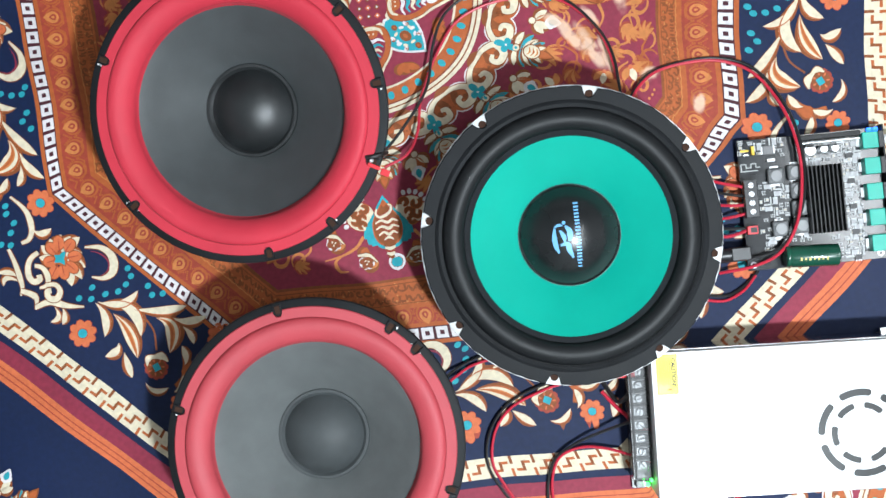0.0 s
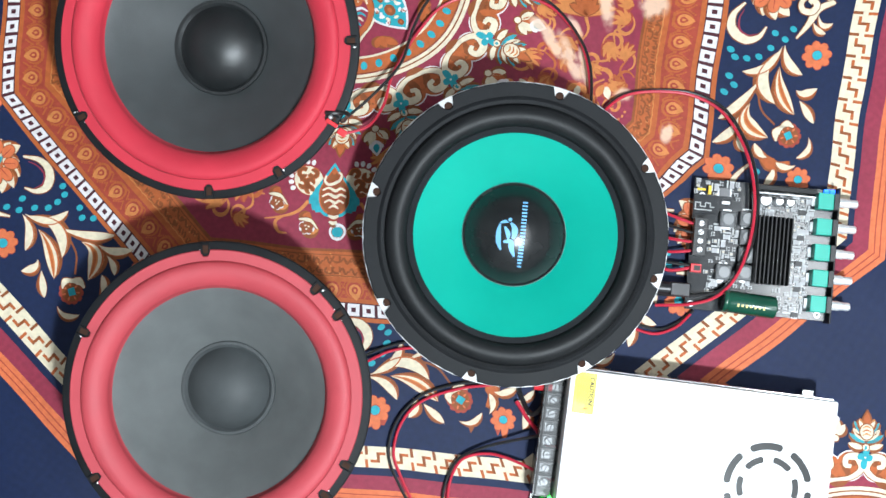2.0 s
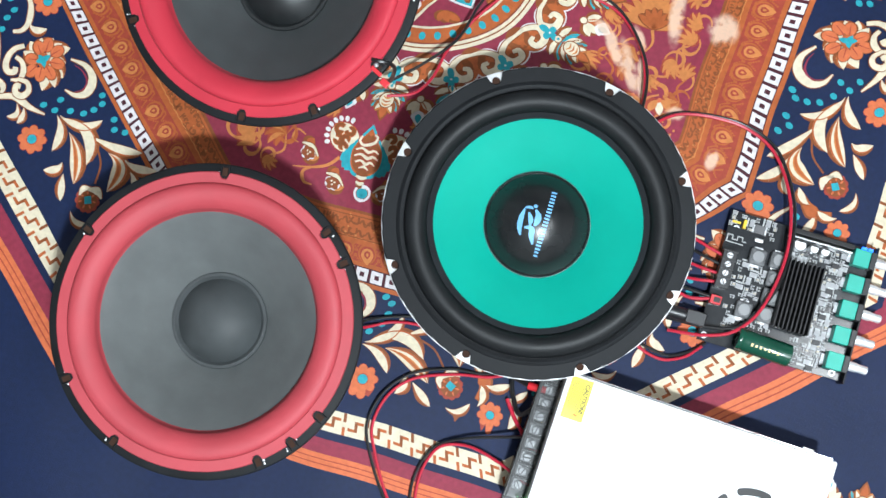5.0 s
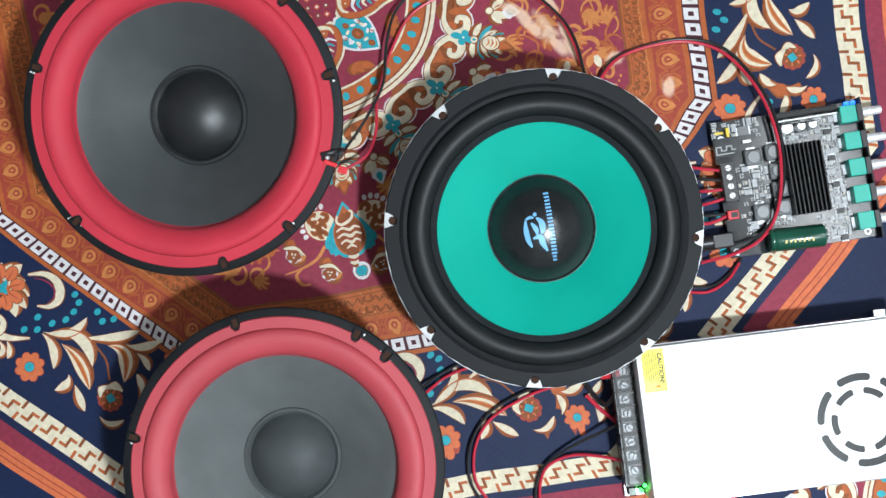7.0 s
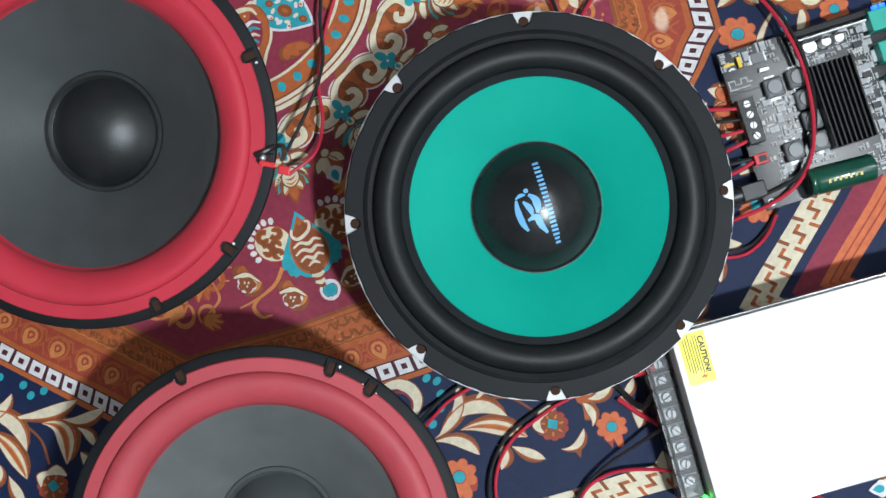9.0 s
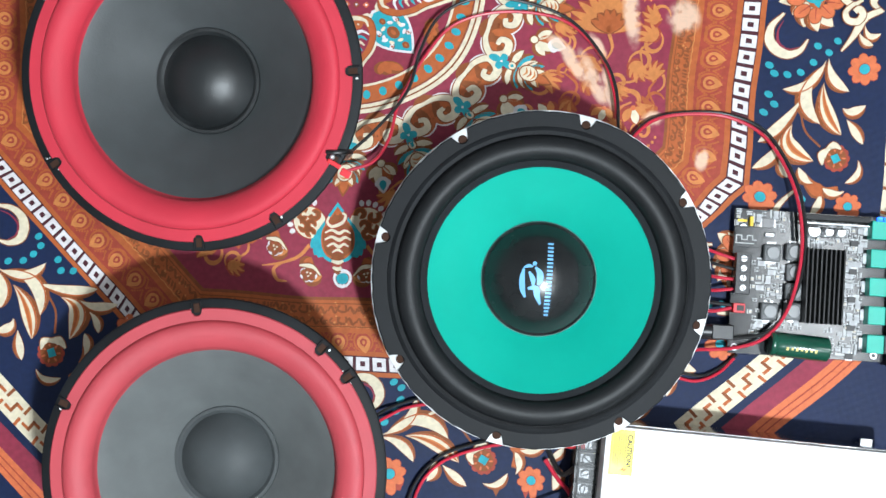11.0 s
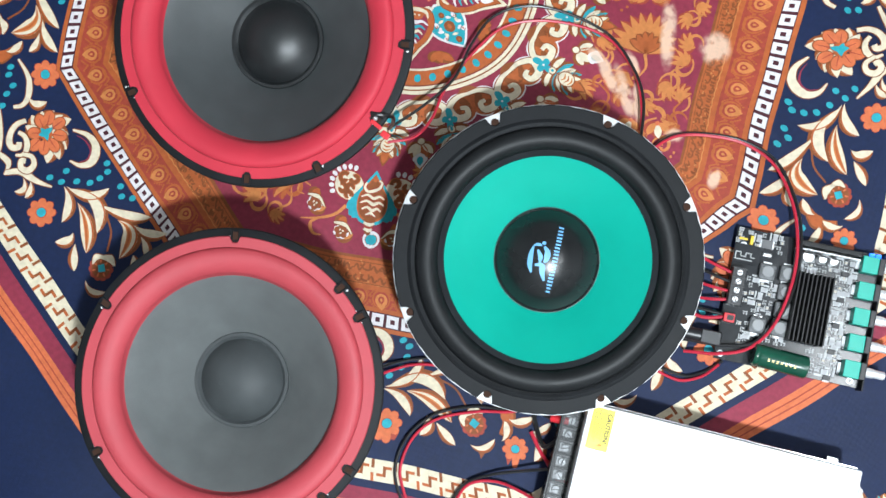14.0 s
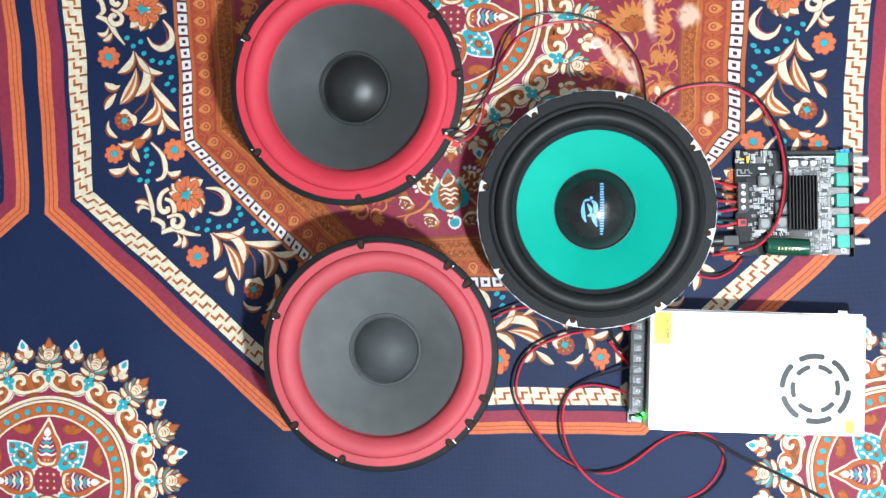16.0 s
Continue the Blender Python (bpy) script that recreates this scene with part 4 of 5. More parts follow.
    for g, layer, mat in ((1.0, 3, white), (0.66, 4, brown), (0.56, 5, teal)):
        for e in (-1, 1):
            leaf(pr, hc + (0, -0.0058 * g), hc + (e * 0.0028 * g, 0.0060 * g), 0.0066 * g, 0.25 * e, layer, mat, mat, None)
        pr.disc(hc + (0, 0.0008 * g), 0.0030 * g, layer + 1, mat, 0.0026 * g, 0, 10)
    pr.done("pendant_ornament", "turquoise-winged drop ornament with small cream roses")


pendant()


def vines(e):
    """Golden vines that fill one side of the maroon field."""
    pr = Print()
    rnd = random.Random(11)
    placed = []
    for _ in range(3000):
        x, y = rnd.uniform(0.012, 0.195), rnd.uniform(-0.073, 0.26)
        if y < -0.068 + max(0, x - 0.095) * 1.05 or math.hypot(x, y - CY) < 0.127 or x > 0.193 or (x < 0.056 and y < -0.012) or math.hypot(x - 0.158, y - 0.115) < 0.03:
            continue
        if any(math.hypot(x - a, y - b) < 0.0142 for a, b in placed):
            continue
        placed.append((x, y))
        a, k, f = rnd.uniform(0, 6.28), rnd.uniform(0.9, 1.4), rnd.choice((-1, 1))
        c = np.array((e * x, y))
        mat = rnd.choice((gold, amber, amber))
        style = rnd.random()
        # a thin curling tendril
        pr.stroke(curl(c, 0.0072 * k, a, 0.85 * f, 14, 0.3), (0.0010, 0.0026 * k, 0.0014), 2, mat, 2)
        if len(placed) > 1:
            near = min(placed[:-1], key=lambda q: math.hypot(q[0] - x, q[1] - y))
            n = np.array((e * near[0], near[1]))
            if math.hypot(*(n - c)) < 0.03:
                g = n - c
                pr.stroke([c, c + g * 0.5 + np.array((-g[1], g[0])) * 0.3 * f, n], (0.0012, 0.0018, 0.0010), 2, mat, 5)
        if style < 0.6:
            # flame-like spray of narrow leaves
            for j in range(5):
                t = a + 2.2 + f * j * 0.42
                L = (0.0085 + 0.0035 * math.sin(math.pi * j / 4)) * k
                leaf(pr, c, c + L * np.array((math.cos(t), math.sin(t))), 0.0026 * k, 0.35 * f, 2, amber if j % 2 else mat, rust, None)
        elif style < 0.85:
            t = a + 1.2
            q = c + 0.004 * np.array((math.cos(t), math.sin(t)))
            for j in range(3):
                leaf(pr, q, q + 0.0078 * k * np.array((math.cos(t + (j - 1) * 0.8), math.sin(t + (j - 1) * 0.8))), 0.0040 * k, 0.2 * (j - 1), 3, cream if j == 1 and rnd.random() < 0.3 else amber, rust, None)
            pr.disc(q, 0.0013 * k, 8, orange, n=8)
        else:
            pr.stroke(curl(c, 0.0045 * k, a + 3, -0.8 * f, 12, 0.3), (0.0007, 0.0016, 0.0009), 3, mat, 2)
            for j in range(3):
                pr.disc(c + 0.0095 * k * np.array((math.cos(a + 2 + 0.35 * j), math.sin(a + 2 + 0.35 * j))), 0.0011, 3, mat, n=7)
    # a fan-shaped flower with pointed petals
    b = np.array((e * 0.158, 0.100))
    for t in np.linspace(-1.35, 1.35, 11):
        leaf(pr, b, b + (0.025 * math.sin(t) - e * 0.004, 0.031 * math.cos(t)), 0.0056, 0.1 * t, 6, amber, rust, None)
    for t in np.linspace(-1.0, 1.0, 6):
        leaf(pr, b, b + (0.013 * math.sin(t) - e * 0.002, 0.017 * math.cos(t)), 0.0042, 0.1 * t, 9, gold, brown, None)
    pr.stroke([b, b + (e * 0.003, -0.010), b + (-e * 0.002, -0.020)], (0.0022, 0.0016, 0.001), 6, amber)
    pr.done("vine_ornament", "golden vines on the maroon field")


vines(-1), vines(1)


# ---- loudspeakers ----
RED_A, RED_B = [37, 5, -26, -56, -85, -146, 152, 97], [99, 52, 38.5, 159, -23, -37.5, -52, 219, 249.5]
def speaker_body(parent, r, h):
    """Pressed basket with four legs, magnet and terminal below the rim; the cloth is at -h."""
    bm = lathe([(r - 0.013, -0.003), (r - 0.018, -0.012), (r - 0.020, -0.02)], 64)
    part("basket_collar", bm, STEEL_BLACK, parent, smooth=True)
    for k in range(4):
        bm = bmesh.new()
        ring0 = []
        for t in np.linspace(0, 1, 6):
            rr, z, w = (r - 0.019) * (1 - t) + 0.045 * t, -0.019 - (h - 0.045) * t ** 1.2, 0.016 - 0.004 * t
            ring0.append([bm.verts.new((rr + d, s * w, z)) for s, d in ((-1, 0), (1, 0), (1, -0.004), (-1, -0.004))])
        for a, b in zip(ring0, ring0[1:]):
            for i in range(4):
                bm.faces.new((a[i], a[(i + 1) % 4], b[(i + 1) % 4], b[i]))
        part("basket_leg", bm, STEEL_BLACK, parent, at=Matrix.Rotation(math.pi / 4 + k * math.pi / 2, 4, "Z"))
    part("back_plate", lathe([(0, -h + 0.024), (0.046, -h + 0.024), (0.046, -h + 0.019), (0, -h + 0.019)], 48), GALV, parent)
    part("magnet", lathe([(0, -h + 0.019), (0.046, -h + 0.019), (0.0475, -h + 0.017), (0.0475, -h + 0.002), (0.046, -h), (0, -h)], 48), MAGNET, parent, smooth=True)


def notched_rim(r0, r1, z0, z1, angles, half, depth, seg=720, chips=0.0, power=4):
    """A flat ring with notches cut into its outer edge."""
    bm = bmesh.new()
    cols = []
    for i in range(seg):
        a = 2 * math.pi * i / seg
        near = min(abs((a - b + math.pi) % (2 * math.pi) - math.pi) for b in angles) / half
        chip = chips * (math.sin(7 * a + 1) + math.sin(23 * a) + math.sin(61 * a + 2))
        ro = r1 + chip - (depth * (1 - near ** power) ** 0.5 if near < 1 else 0)
        ca, sa = math.cos(a), math.sin(a)
        cols.append([bm.verts.new((q * ca, q * sa, z)) for q, z in ((r0, z0), (r0, z1), (ro - 0.0006, z1), (ro, z1 - 0.0006), (ro, z0))])
    for a, b in zip(cols, cols[1:] + cols[:1]):
        for k in range(5):
            bm.faces.new((a[k], b[k], b[(k + 1) % 5], a[(k + 1) % 5]))
    return bm


def green_speaker(m):
    s = thing("woofer", m, "eight-inch woofer with glossy green cone and black rubber surround", "loudspeaker")
    R, h = 0.1005, 0.068
    angles = [radians(32.5 + 45 * k) for k in range(8)]
    speaker_body(s, R, h)
    part("rim", lathe([(0.084, -0.003), (0.084, -0.001), (0.0999, -0.001), (0.1007, -0.0015), (0.1007, -0.0042), (0.0997, -0.0048)], 128, True), STEEL_EDGE, s, "bare steel edge of the frame", True)
    part("gasket", notched_rim(0.0862, 0.1000, -0.001, 0.0012, angles, 0.047, 0.0068, chips=0.00016, power=2.0), STEEL_BLACK, s, "flat black gasket ring with screw notches")
    part("gasket_lip", lathe([(0.0868, 0.0008), (0.0868, 0.0022), (0.0885, 0.0028), (0.0905, 0.002), (0.091, 0.001)], 128), STEEL_BLACK, s, smooth=True)
    for a in angles:
        part("screw_hole", cyl(0.0027, 0.0002, seg=18), DARK_HOLE, s, at=Matrix.Translation((0.0953 * math.cos(a), 0.0953 * math.sin(a), -0.0009)))
    prof = [(0.0868, 0.001), (0.0862, 0.0002)]
    prof += [(0.0787 + 0.0072 * math.cos(t), 0.0004 + 0.0066 * math.sin(t)) for t in np.linspace(0.05, math.pi - 0.05, 18)]
    part("surround", lathe(prof + [(0.0712, -0.0004)], 128), RUBBER, s, "black rubber roll surround", True)
    part("surround_edge", lathe([(0.0713, -0.0004), (0.0685, -0.0009), (0.0666, -0.0014), (0.0662, -0.0019)], 128), RUBBER_FLAT, s, "flat glued inner edge of the surround", True)
    part("cone", lathe([(0.0672, -0.0010), (0.066, -0.0018), (0.056, -0.0068), (0.046, -0.0122), (0.036, -0.018), (0.033, -0.0198)], 128), GREEN_CONE, s, "glossy green cone", True)
    part("cap_ring", lathe([(0.0342, -0.0186), (0.0346, -0.0172), (0.034, -0.0166), (0.0332, -0.0172)], 96), CAP_BLACK, s, smooth=True)
    part("glue_bead", lathe([(0.0352, -0.0186), (0.0350, -0.0176), (0.0344, -0.0174), (0.0340, -0.0182)], 96), GLUE, s, "thin glossy bead of glue round the cap", True)
    dome = [(0.0336 * math.sin(t) / math.sin(0.95), -0.0172 + 0.0336 * (math.cos(t) - math.cos(0.95)) / math.sin(0.95)) for t in np.linspace(0.95, 0, 16)]
    cap = part("dust_cap", lathe(dome, 96), CAP_BLACK, s, "satin black domed dust cap", True)

    def on_dome(x, y):
        rr = 0.0336 / math.sin(0.95)
        return (x, y, -0.0172 - rr * math.cos(0.95) + math.sqrt(rr * rr - x * x - y * y) + 0.00025)

    def mark(pts, w, n=5):
        bm = bmesh.new()
        line = smooth_line(pts, n)
        L, Rr = [], []
        for k, p in enumerate(line):
            d = line[min(k + 1, len(line) - 1)] - line[max(k - 1, 0)]
            d = d / np.hypot(*d)
            t = k / (len(line) - 1)
            ww = w * (0.45 + 1.1 * math.sin(math.pi * min(max(t, 0.05), 0.95)))
            o = np.array((-d[1], d[0])) * ww / 2
            L.append(bm.verts.new(on_dome(*(p + o)))), Rr.append(bm.verts.new(on_dome(*(p - o))))
        for k in range(len(line) - 1):
            f = bm.faces.new((L[k], Rr[k], Rr[k + 1], L[k + 1]))
        return bm

    # the maker's sign: plain curved strokes and a row of thin bars
    for pts, w in (([(-0.0105, 0.0068), (-0.0112, 0.0010), (-0.0106, -0.0056), (-0.0088, -0.0102)], 0.0022), ([(-0.0106, 0.0074), (-0.0076, 0.0086), (-0.0052, 0.0082)], 0.0013), ([(-0.0047, 0.0112), (-0.0038, 0.0090)], 0.0018),
                   ([(-0.0036, 0.0080), (-0.0010, 0.0046), (-0.0008, 0.0006), (-0.0018, -0.0024)], 0.0026), ([(-0.0074, 0.0052), (-0.0050, 0.0010), (-0.0046, -0.0030)], 0.0020),
                   ([(-0.0076, -0.0048), (-0.0030, -0.0044), (-0.0018, -0.0090), (0.0004, -0.0140)], 0.0024)):
        part("sign_stroke", mark(pts, w), LOGO_BLUE, cap)
    for k in range(10):
        y = 0.0208 - k * 0.00445
        for dy in (-0.00115, 0.00115):
            bm = bmesh.new()
            half = 0.0017 if k < 9 else 0.0013
            row = [[bm.verts.new(on_dome(0.0050 - 0.0006 * k / 9 + dx * half, y + dy + e)) for dx in (-1, -0.3, 0.4, 1)] for e in (-0.00062, 0.00062)]
            for j in range(3):
                bm.faces.new((row[0][j], row[0][j + 1], row[1][j + 1], row[1][j]))
            part("sign_bar", bm, LOGO_BLUE, cap)
    return s


DARK_HOLE = surface("dark_opening", (0.045, 0.022, 0.015), 0.8, spec=0.1)


def red_speaker(m, label, angles, foam, paper, cap, h=0.083, drop=0.0, cap_z=-0.025, worn=False):
    rnd = random.Random(8)
    s = thing("woofer", m, label, "loudspeaker", "red woofers")
    R = 0.0995
    speaker_body(s, R, h)
    part("rim", lathe([(0.088, -0.003), (0.088, -0.0005), (0.0968, -0.0005), (0.0983, -0.0012), (0.0987, -0.003), (0.0981, -0.006), (0.0966, -0.0062)], 128, True), STEEL_BLACK, s, "black painted steel frame", True)
    # foam: its flat edge is cut out at the screw holes
    part("foam_edge", notched_rim(0.0862, 0.0931, -0.0006, 0.0011, angles, 0.030, 0.004), foam, s, "flat glued edge of the red foam", False)
    for a in angles:
        at = Matrix.Translation((0.0935 * math.cos(a), 0.0935 * math.sin(a), -0.0004)) @ Matrix.Rotation(a, 4, "Z")
        part("screw_slot", box(0.0052, 0.0034, 0.0003, (0, 0, 0), 0.0001), DARK_HOLE, s, at=at)
        part("notch_edge", box(0.0066, 0.0008, 0.0016, (0.0005, 0.0026, 0), 0.0003), STEEL_BLACK, s, at=at)
        part("notch_edge", box(0.0066, 0.0008, 0.0016, (0.0005, -0.0026, 0), 0.0003), STEEL_BLACK, s, at=at)
        if worn:
            for k in range(rnd.randrange(1, 4)):
                bm = bmesh.new()
                n, rr = rnd.randrange(4, 7), rnd.uniform(0.0004, 0.001)
                bm.faces.new([bm.verts.new((rr * rnd.uniform(0.5, 1.6) * math.cos(2 * math.pi * j / n), rr * rnd.uniform(0.6, 1.0) * math.sin(2 * math.pi * j / n), 0)) for j in range(n)])
                part("paint_chip", bm, STEEL_EDGE, s, "bare metal where the paint has chipped", at=at @ Matrix.Translation((rnd.uniform(-0.0015, 0.0028), rnd.choice((-1, 1)) * rnd.uniform(0.0034, 0.0046), 0.0001 + 0.0001 * k)))
    prof = [(0.0885, 0.0011), (0.0868, 0.0008), (0.0862, 0.0004)]
    prof += [(0.0778 + 0.0082 * math.cos(t), 0.0002 + 0.0058 * math.sin(t) - drop * (1 - math.cos(t)) / 2) for t in np.linspace(0.12, math.pi, 18)]
    prof += [(0.0692, -0.0022 - drop), (0.0684, -0.0036 - drop)]
    part("surround", lathe(prof, 128), foam, s, "red foam roll surround", True)
    top, low = -0.0036 - drop, cap_z - 0.0012
    part("cone", lathe([(0.0692, top + 0.0006)] + [(0.0682 - 0.0382 * t, top + (low - top) * t ** 0.97) for t in np.linspace(0, 1, 6)], 128), paper, s, "dark grey paper cone", True)
    part("cap_flange", lathe([(r, z + cap_z) for r, z in ((0.0318, 0.0), (0.0312, 0.0012), (0.0292, 0.0012), (0.0276, -0.0002), (0.0270, -0.0006))], 96), cap, s, "glossy glue ring round the cap", True)
    dome = [(0.0274 * math.sin(t) / math.sin(0.9), cap_z - 0.0004 + 0.0274 * (math.cos(t) - math.cos(0.9)) / math.sin(0.9)) for t in np.linspace(0.9, 0, 14)]
    part("dust_cap", lathe(dome, 96), cap, s, "matt black domed dust cap", True)
    return s


GREEN_AT = Matrix.Translation((0.1175, -0.065, 0.068)) @ Matrix.Rotation(radians(5), 4, "X")
green = green_speaker(GREEN_AT)
red_a = red_speaker(Matrix.Translation((-0.0904, 0.0371, 0.1012)) @ pose(0, 0, 0, 8.4, -4.2, 0), "woofer with dark paper cone and red foam, beside the green one", [radians(a) for a in RED_A], RED_FOAM, PAPER_CONE, CAP_GREY, 0.0985, 0.0065, -0.039, True)
turn_tag = Matrix.Rotation(radians(-27.5), 4, "Z")
part("terminal_tag", box(0.0085, 0.0026, 0.0016, (0.0955, 0, 0.0002), 0.0005), RED_PLASTIC, red_a, "small red terminal tag in the notch", at=turn_tag)
part("terminal_tag", box(0.0060, 0.0044, 0.0018, (0.1030, -0.0020, -0.0060), 0.0006), RED_PLASTIC, red_a, "small red terminal tag under the rim", at=turn_tag)
part("solder_blob", lathe([(0.0016, -0.0004), (0.0013, 0.0008), (0.0006, 0.0014), (0, 0.0015)], 14), SOLDER, red_a, smooth=True, at=turn_tag @ Matrix.Translation((0.0925, 0.0028, 0.0004)))
red_b = red_speaker(Matrix.Translation((-0.0645, -0.1845, 0.0878)) @ pose(0, 0, 0, 3.0, -0.5, 0), "woofer with grey paper cone and red foam on the bedspread", [radians(a) for a in RED_B], FADED_FOAM, DUSTY_CONE, CAP_DUSTY, 0.0868, 0.0045, -0.0405, True)


# ---- power supply ----
def power_supply(m):
    s = thing("power_supply", m, "white metal switching power supply with screw terminals and a fan grille", "power supply")
    W, D, H = 0.181, 0.101, 0.045
    part("base_tray", box(W + 0.0125, D - 0.001, 0.0012, (-0.00625, 0, 0.0), 0.0002), GALV, s, "galvanised steel tray")
    bm = box(W, D, H - 0.0014, (0, 0, 0.0014), 0.0012)
    part("cover", bm, WHITE_CASE, s, "white coated cover", True)
    for y in (-1, 1):
        part("chassis_side", box(W - 0.004, 0.0012, H - 0.006, (0, y * (D / 2 + 0.0008), 0.0012), 0.0003), MIRROR_ALU, s, "polished aluminium side wall")
        part("side_screw", cyl(0.0028, 0.0014, seg=16, bevel=0.0004), GALV, s, at=Matrix.Translation((0.075, y * D / 2, 0.012)) @ Matrix.Rotation(-y * math.pi / 2, 4, "X"))
    part("side_tab", box(0.008, 0.004, 0.001, (W / 2 - 0.009, D / 2 + 0.002, 0.006), 0.0003), GALV, s, "bare metal tab")
    fan = (0.049, -0.012)
    for rad, n, wid, off in ((0.0275, 6, 0.0044, 0.25), (0.0188, 6, 0.0038, 0.77)):
        for k in range(n):
            a0 = off + 2 * math.pi * k / n
            span = 2 * math.pi / n - 0.24 * 0.0275 / rad
            bm = bmesh.new()
            L, Rr = [], []
            ts = 0.5 - 0.5 * np.cos(np.linspace(0, math.pi, 13))
            for t in ts:
                a = a0 + span * t
                w = wid * math.sqrt(max(0.0, 1 - (max(0, abs(t - 0.5) - 0.42) / 0.08) ** 2)) / 2 + 0.0002
                L.append(bm.verts.new((fan[0] + (rad + w) * math.cos(a), fan[1] + (rad + w) * math.sin(a), H + 0.00015)))
                Rr.append(bm.verts.new((fan[0] + (rad - w) * math.cos(a), fan[1] + (rad - w) * math.sin(a), H + 0.00015)))
            for k2 in range(12):
                bm.faces.new((L[k2], L[k2 + 1], Rr[k2 + 1], Rr[k2]))
            bmesh.ops.reverse_faces(bm, faces=bm.faces)
            part("grille_slot", bm, GRILLE, s)
    for q in ((-1, -1), (1, -1), (1, 1), (-1, 1)):
        part("fan_screw", cyl(0.0011, 0.0004, (fan[0] + q[0] * 0.0042, fan[1] + q[1] * 0.0042, H), 12), GALV, s)
    # terminal block
    part("terminal_base", box(0.0125, D - 0.016, 0.016, (-W / 2 - 0.0066, 0.002, 0.0014), 0.0006), PLASTIC_BLACK, s, "black terminal block")
    for k in range(9):
        y = 0.0445 - k * 0.0094
        part("terminal_divider", box(0.0125, 0.0013, 0.009, (-W / 2 - 0.0066, y + 0.0047, 0.0174), 0.0003), PLASTIC_BLACK, s)
        part("terminal_plate", box(0.008, 0.0066, 0.001, (-W / 2 - 0.0066, y, 0.0174), 0.0003), MID_ZINC, s)
        scr = part("terminal_screw", cyl(0.0029, 0.0022, (-W / 2 - 0.0066, y, 0.0184), 16, 0.0005), MID_ZINC, s)
        part("screw_slot", box(0.0046, 0.0007, 0.0003, (-W / 2 - 0.0066, y, 0.0207), 0, turn=0.5 + k), INK, scr)
    part("terminal_cover_rail", box(0.0016, D - 0.016, 0.02, (-W / 2 - 0.0136, 0.002, 0.0014), 0.0004), CLEAR_GREY, s, "smoky plastic rail")
    part("board_edge", box(0.0135, 0.0115, 0.0010, (-W / 2 - 0.0068, -0.0445, 0.0016), 0.0002), PCB_MAT, s, "dark end of the circuit board")
    part("cover_seam", box(0.0010, D - 0.020, 0.0004, (-W / 2 - 0.0018, 0.0022, 0.0288), 0), INK, s)
    part("cover_seam", box(0.0010, D - 0.020, 0.0004, (-W / 2 - 0.0128, 0.0022, 0.0288), 0), INK, s)
    part("trimmer", box(0.005, 0.005, 0.006, (-W / 2 - 0.0085, -0.0465, 0.0026), 0.0004), DULL_ZINC, s)
    part("terminal_cover", box(0.0150, D - 0.017, 0.0012, (-W / 2 - 0.0070, 0.0022, 0.0275), 0.0004), SMOKED, s, "smoky see-through terminal cover")
    part("status_led", lathe([(0.0015, 0), (0.0015, 0.003), (0.001, 0.0042), (0, 0.0046)], 12), LED_GREEN, s, "lit green status light", True, at=Matrix.Translation((-W / 2 - 0.0035, -0.0455, 0.012)))
    part("status_led", lathe([(0.0013, 0), (0.0013, 0.002), (0.0008, 0.003), (0, 0.0033)], 12), LED_GREEN, s, "lit green status light", True, at=Matrix.Translation((-W / 2 - 0.0028, -0.0395, 0.0288)))
    label = part("caution_label", box(0.0145, 0.0275, 0.0002, (-W / 2 + 0.0105, D / 2 - 0.0152, H), 0), YELLOW, s, "yellow caution sticker")
    text = bpy.data.curves.new("caution_text", "FONT")
    text.body, text.size, text.align_x, text.align_y, text.offset = "CAUTION!", 0.0041, "CENTER", "CENTER", 0.00012
    ob = new("caution_text", text)
    ob.data.materials.append(INK)
    ob.parent = label
    ob.matrix_basis = Matrix.Translation((-W / 2 + 0.0148, D / 2 - 0.0140, H + 0.0004)) @ Matrix.Rotation(-math.pi / 2, 4, "Z")
    for k in range(6):
        part("small_print", box(0.00035, 0.021 - 0.002 * (k % 3), 0.0001, (-W / 2 + 0.0125 - k * 0.0014, D / 2 - 0.0135 + 0.0006 * (k % 2), H + 0.0003)), INK, label)
    bm = bmesh.new()
    zig = [(0, 0), (0.0028, 0.0022), (0.0024, 0.0006), (0.0052, 0.0024), (0.0026, -0.0006), (0.0029, 0.0009)]
    bm.faces.new([bm.verts.new((-W / 2 + 0.0095 + x, D / 2 - 0.0265 + y, H + 0.0004)) for x, y in zig])
    bmesh.ops.recalc_face_normals(bm, faces=bm.faces)
    part("warning_bolt", bm, RED_INK, label)
    lab2 = part("seal_sticker", box(0.0075, 0.011, 0.0002, (W / 2 - 0.0125, -D / 2 + 0.0075, H), 0), YELLOW, s, "small yellow seal")
    for k in range(3):
        part("small_print", box(0.004, 0.0006, 0.0001, (W / 2 - 0.0125, -D / 2 + 0.0045 + k * 0.0022, H + 0.0003)), INK, lab2)
    return s


GRILLE = surface("dark_fan_opening", (0.010, 0.011, 0.012), 0.38, spec=0.25)
SMOKED, _nt, _b = nodes_of("smoked_clear_plastic")
_b.inputs["Base Color"].default_value, _b.inputs["Roughness"].default_value, _b.inputs["Alpha"].default_value = (0.02, 0.022, 0.024, 1), 0.4, 0.28
psu = power_supply(Matrix.Translation((0.2525, -0.2035, 0.0012)) @ Matrix.Rotation(radians(-2.2), 4, "Z"))


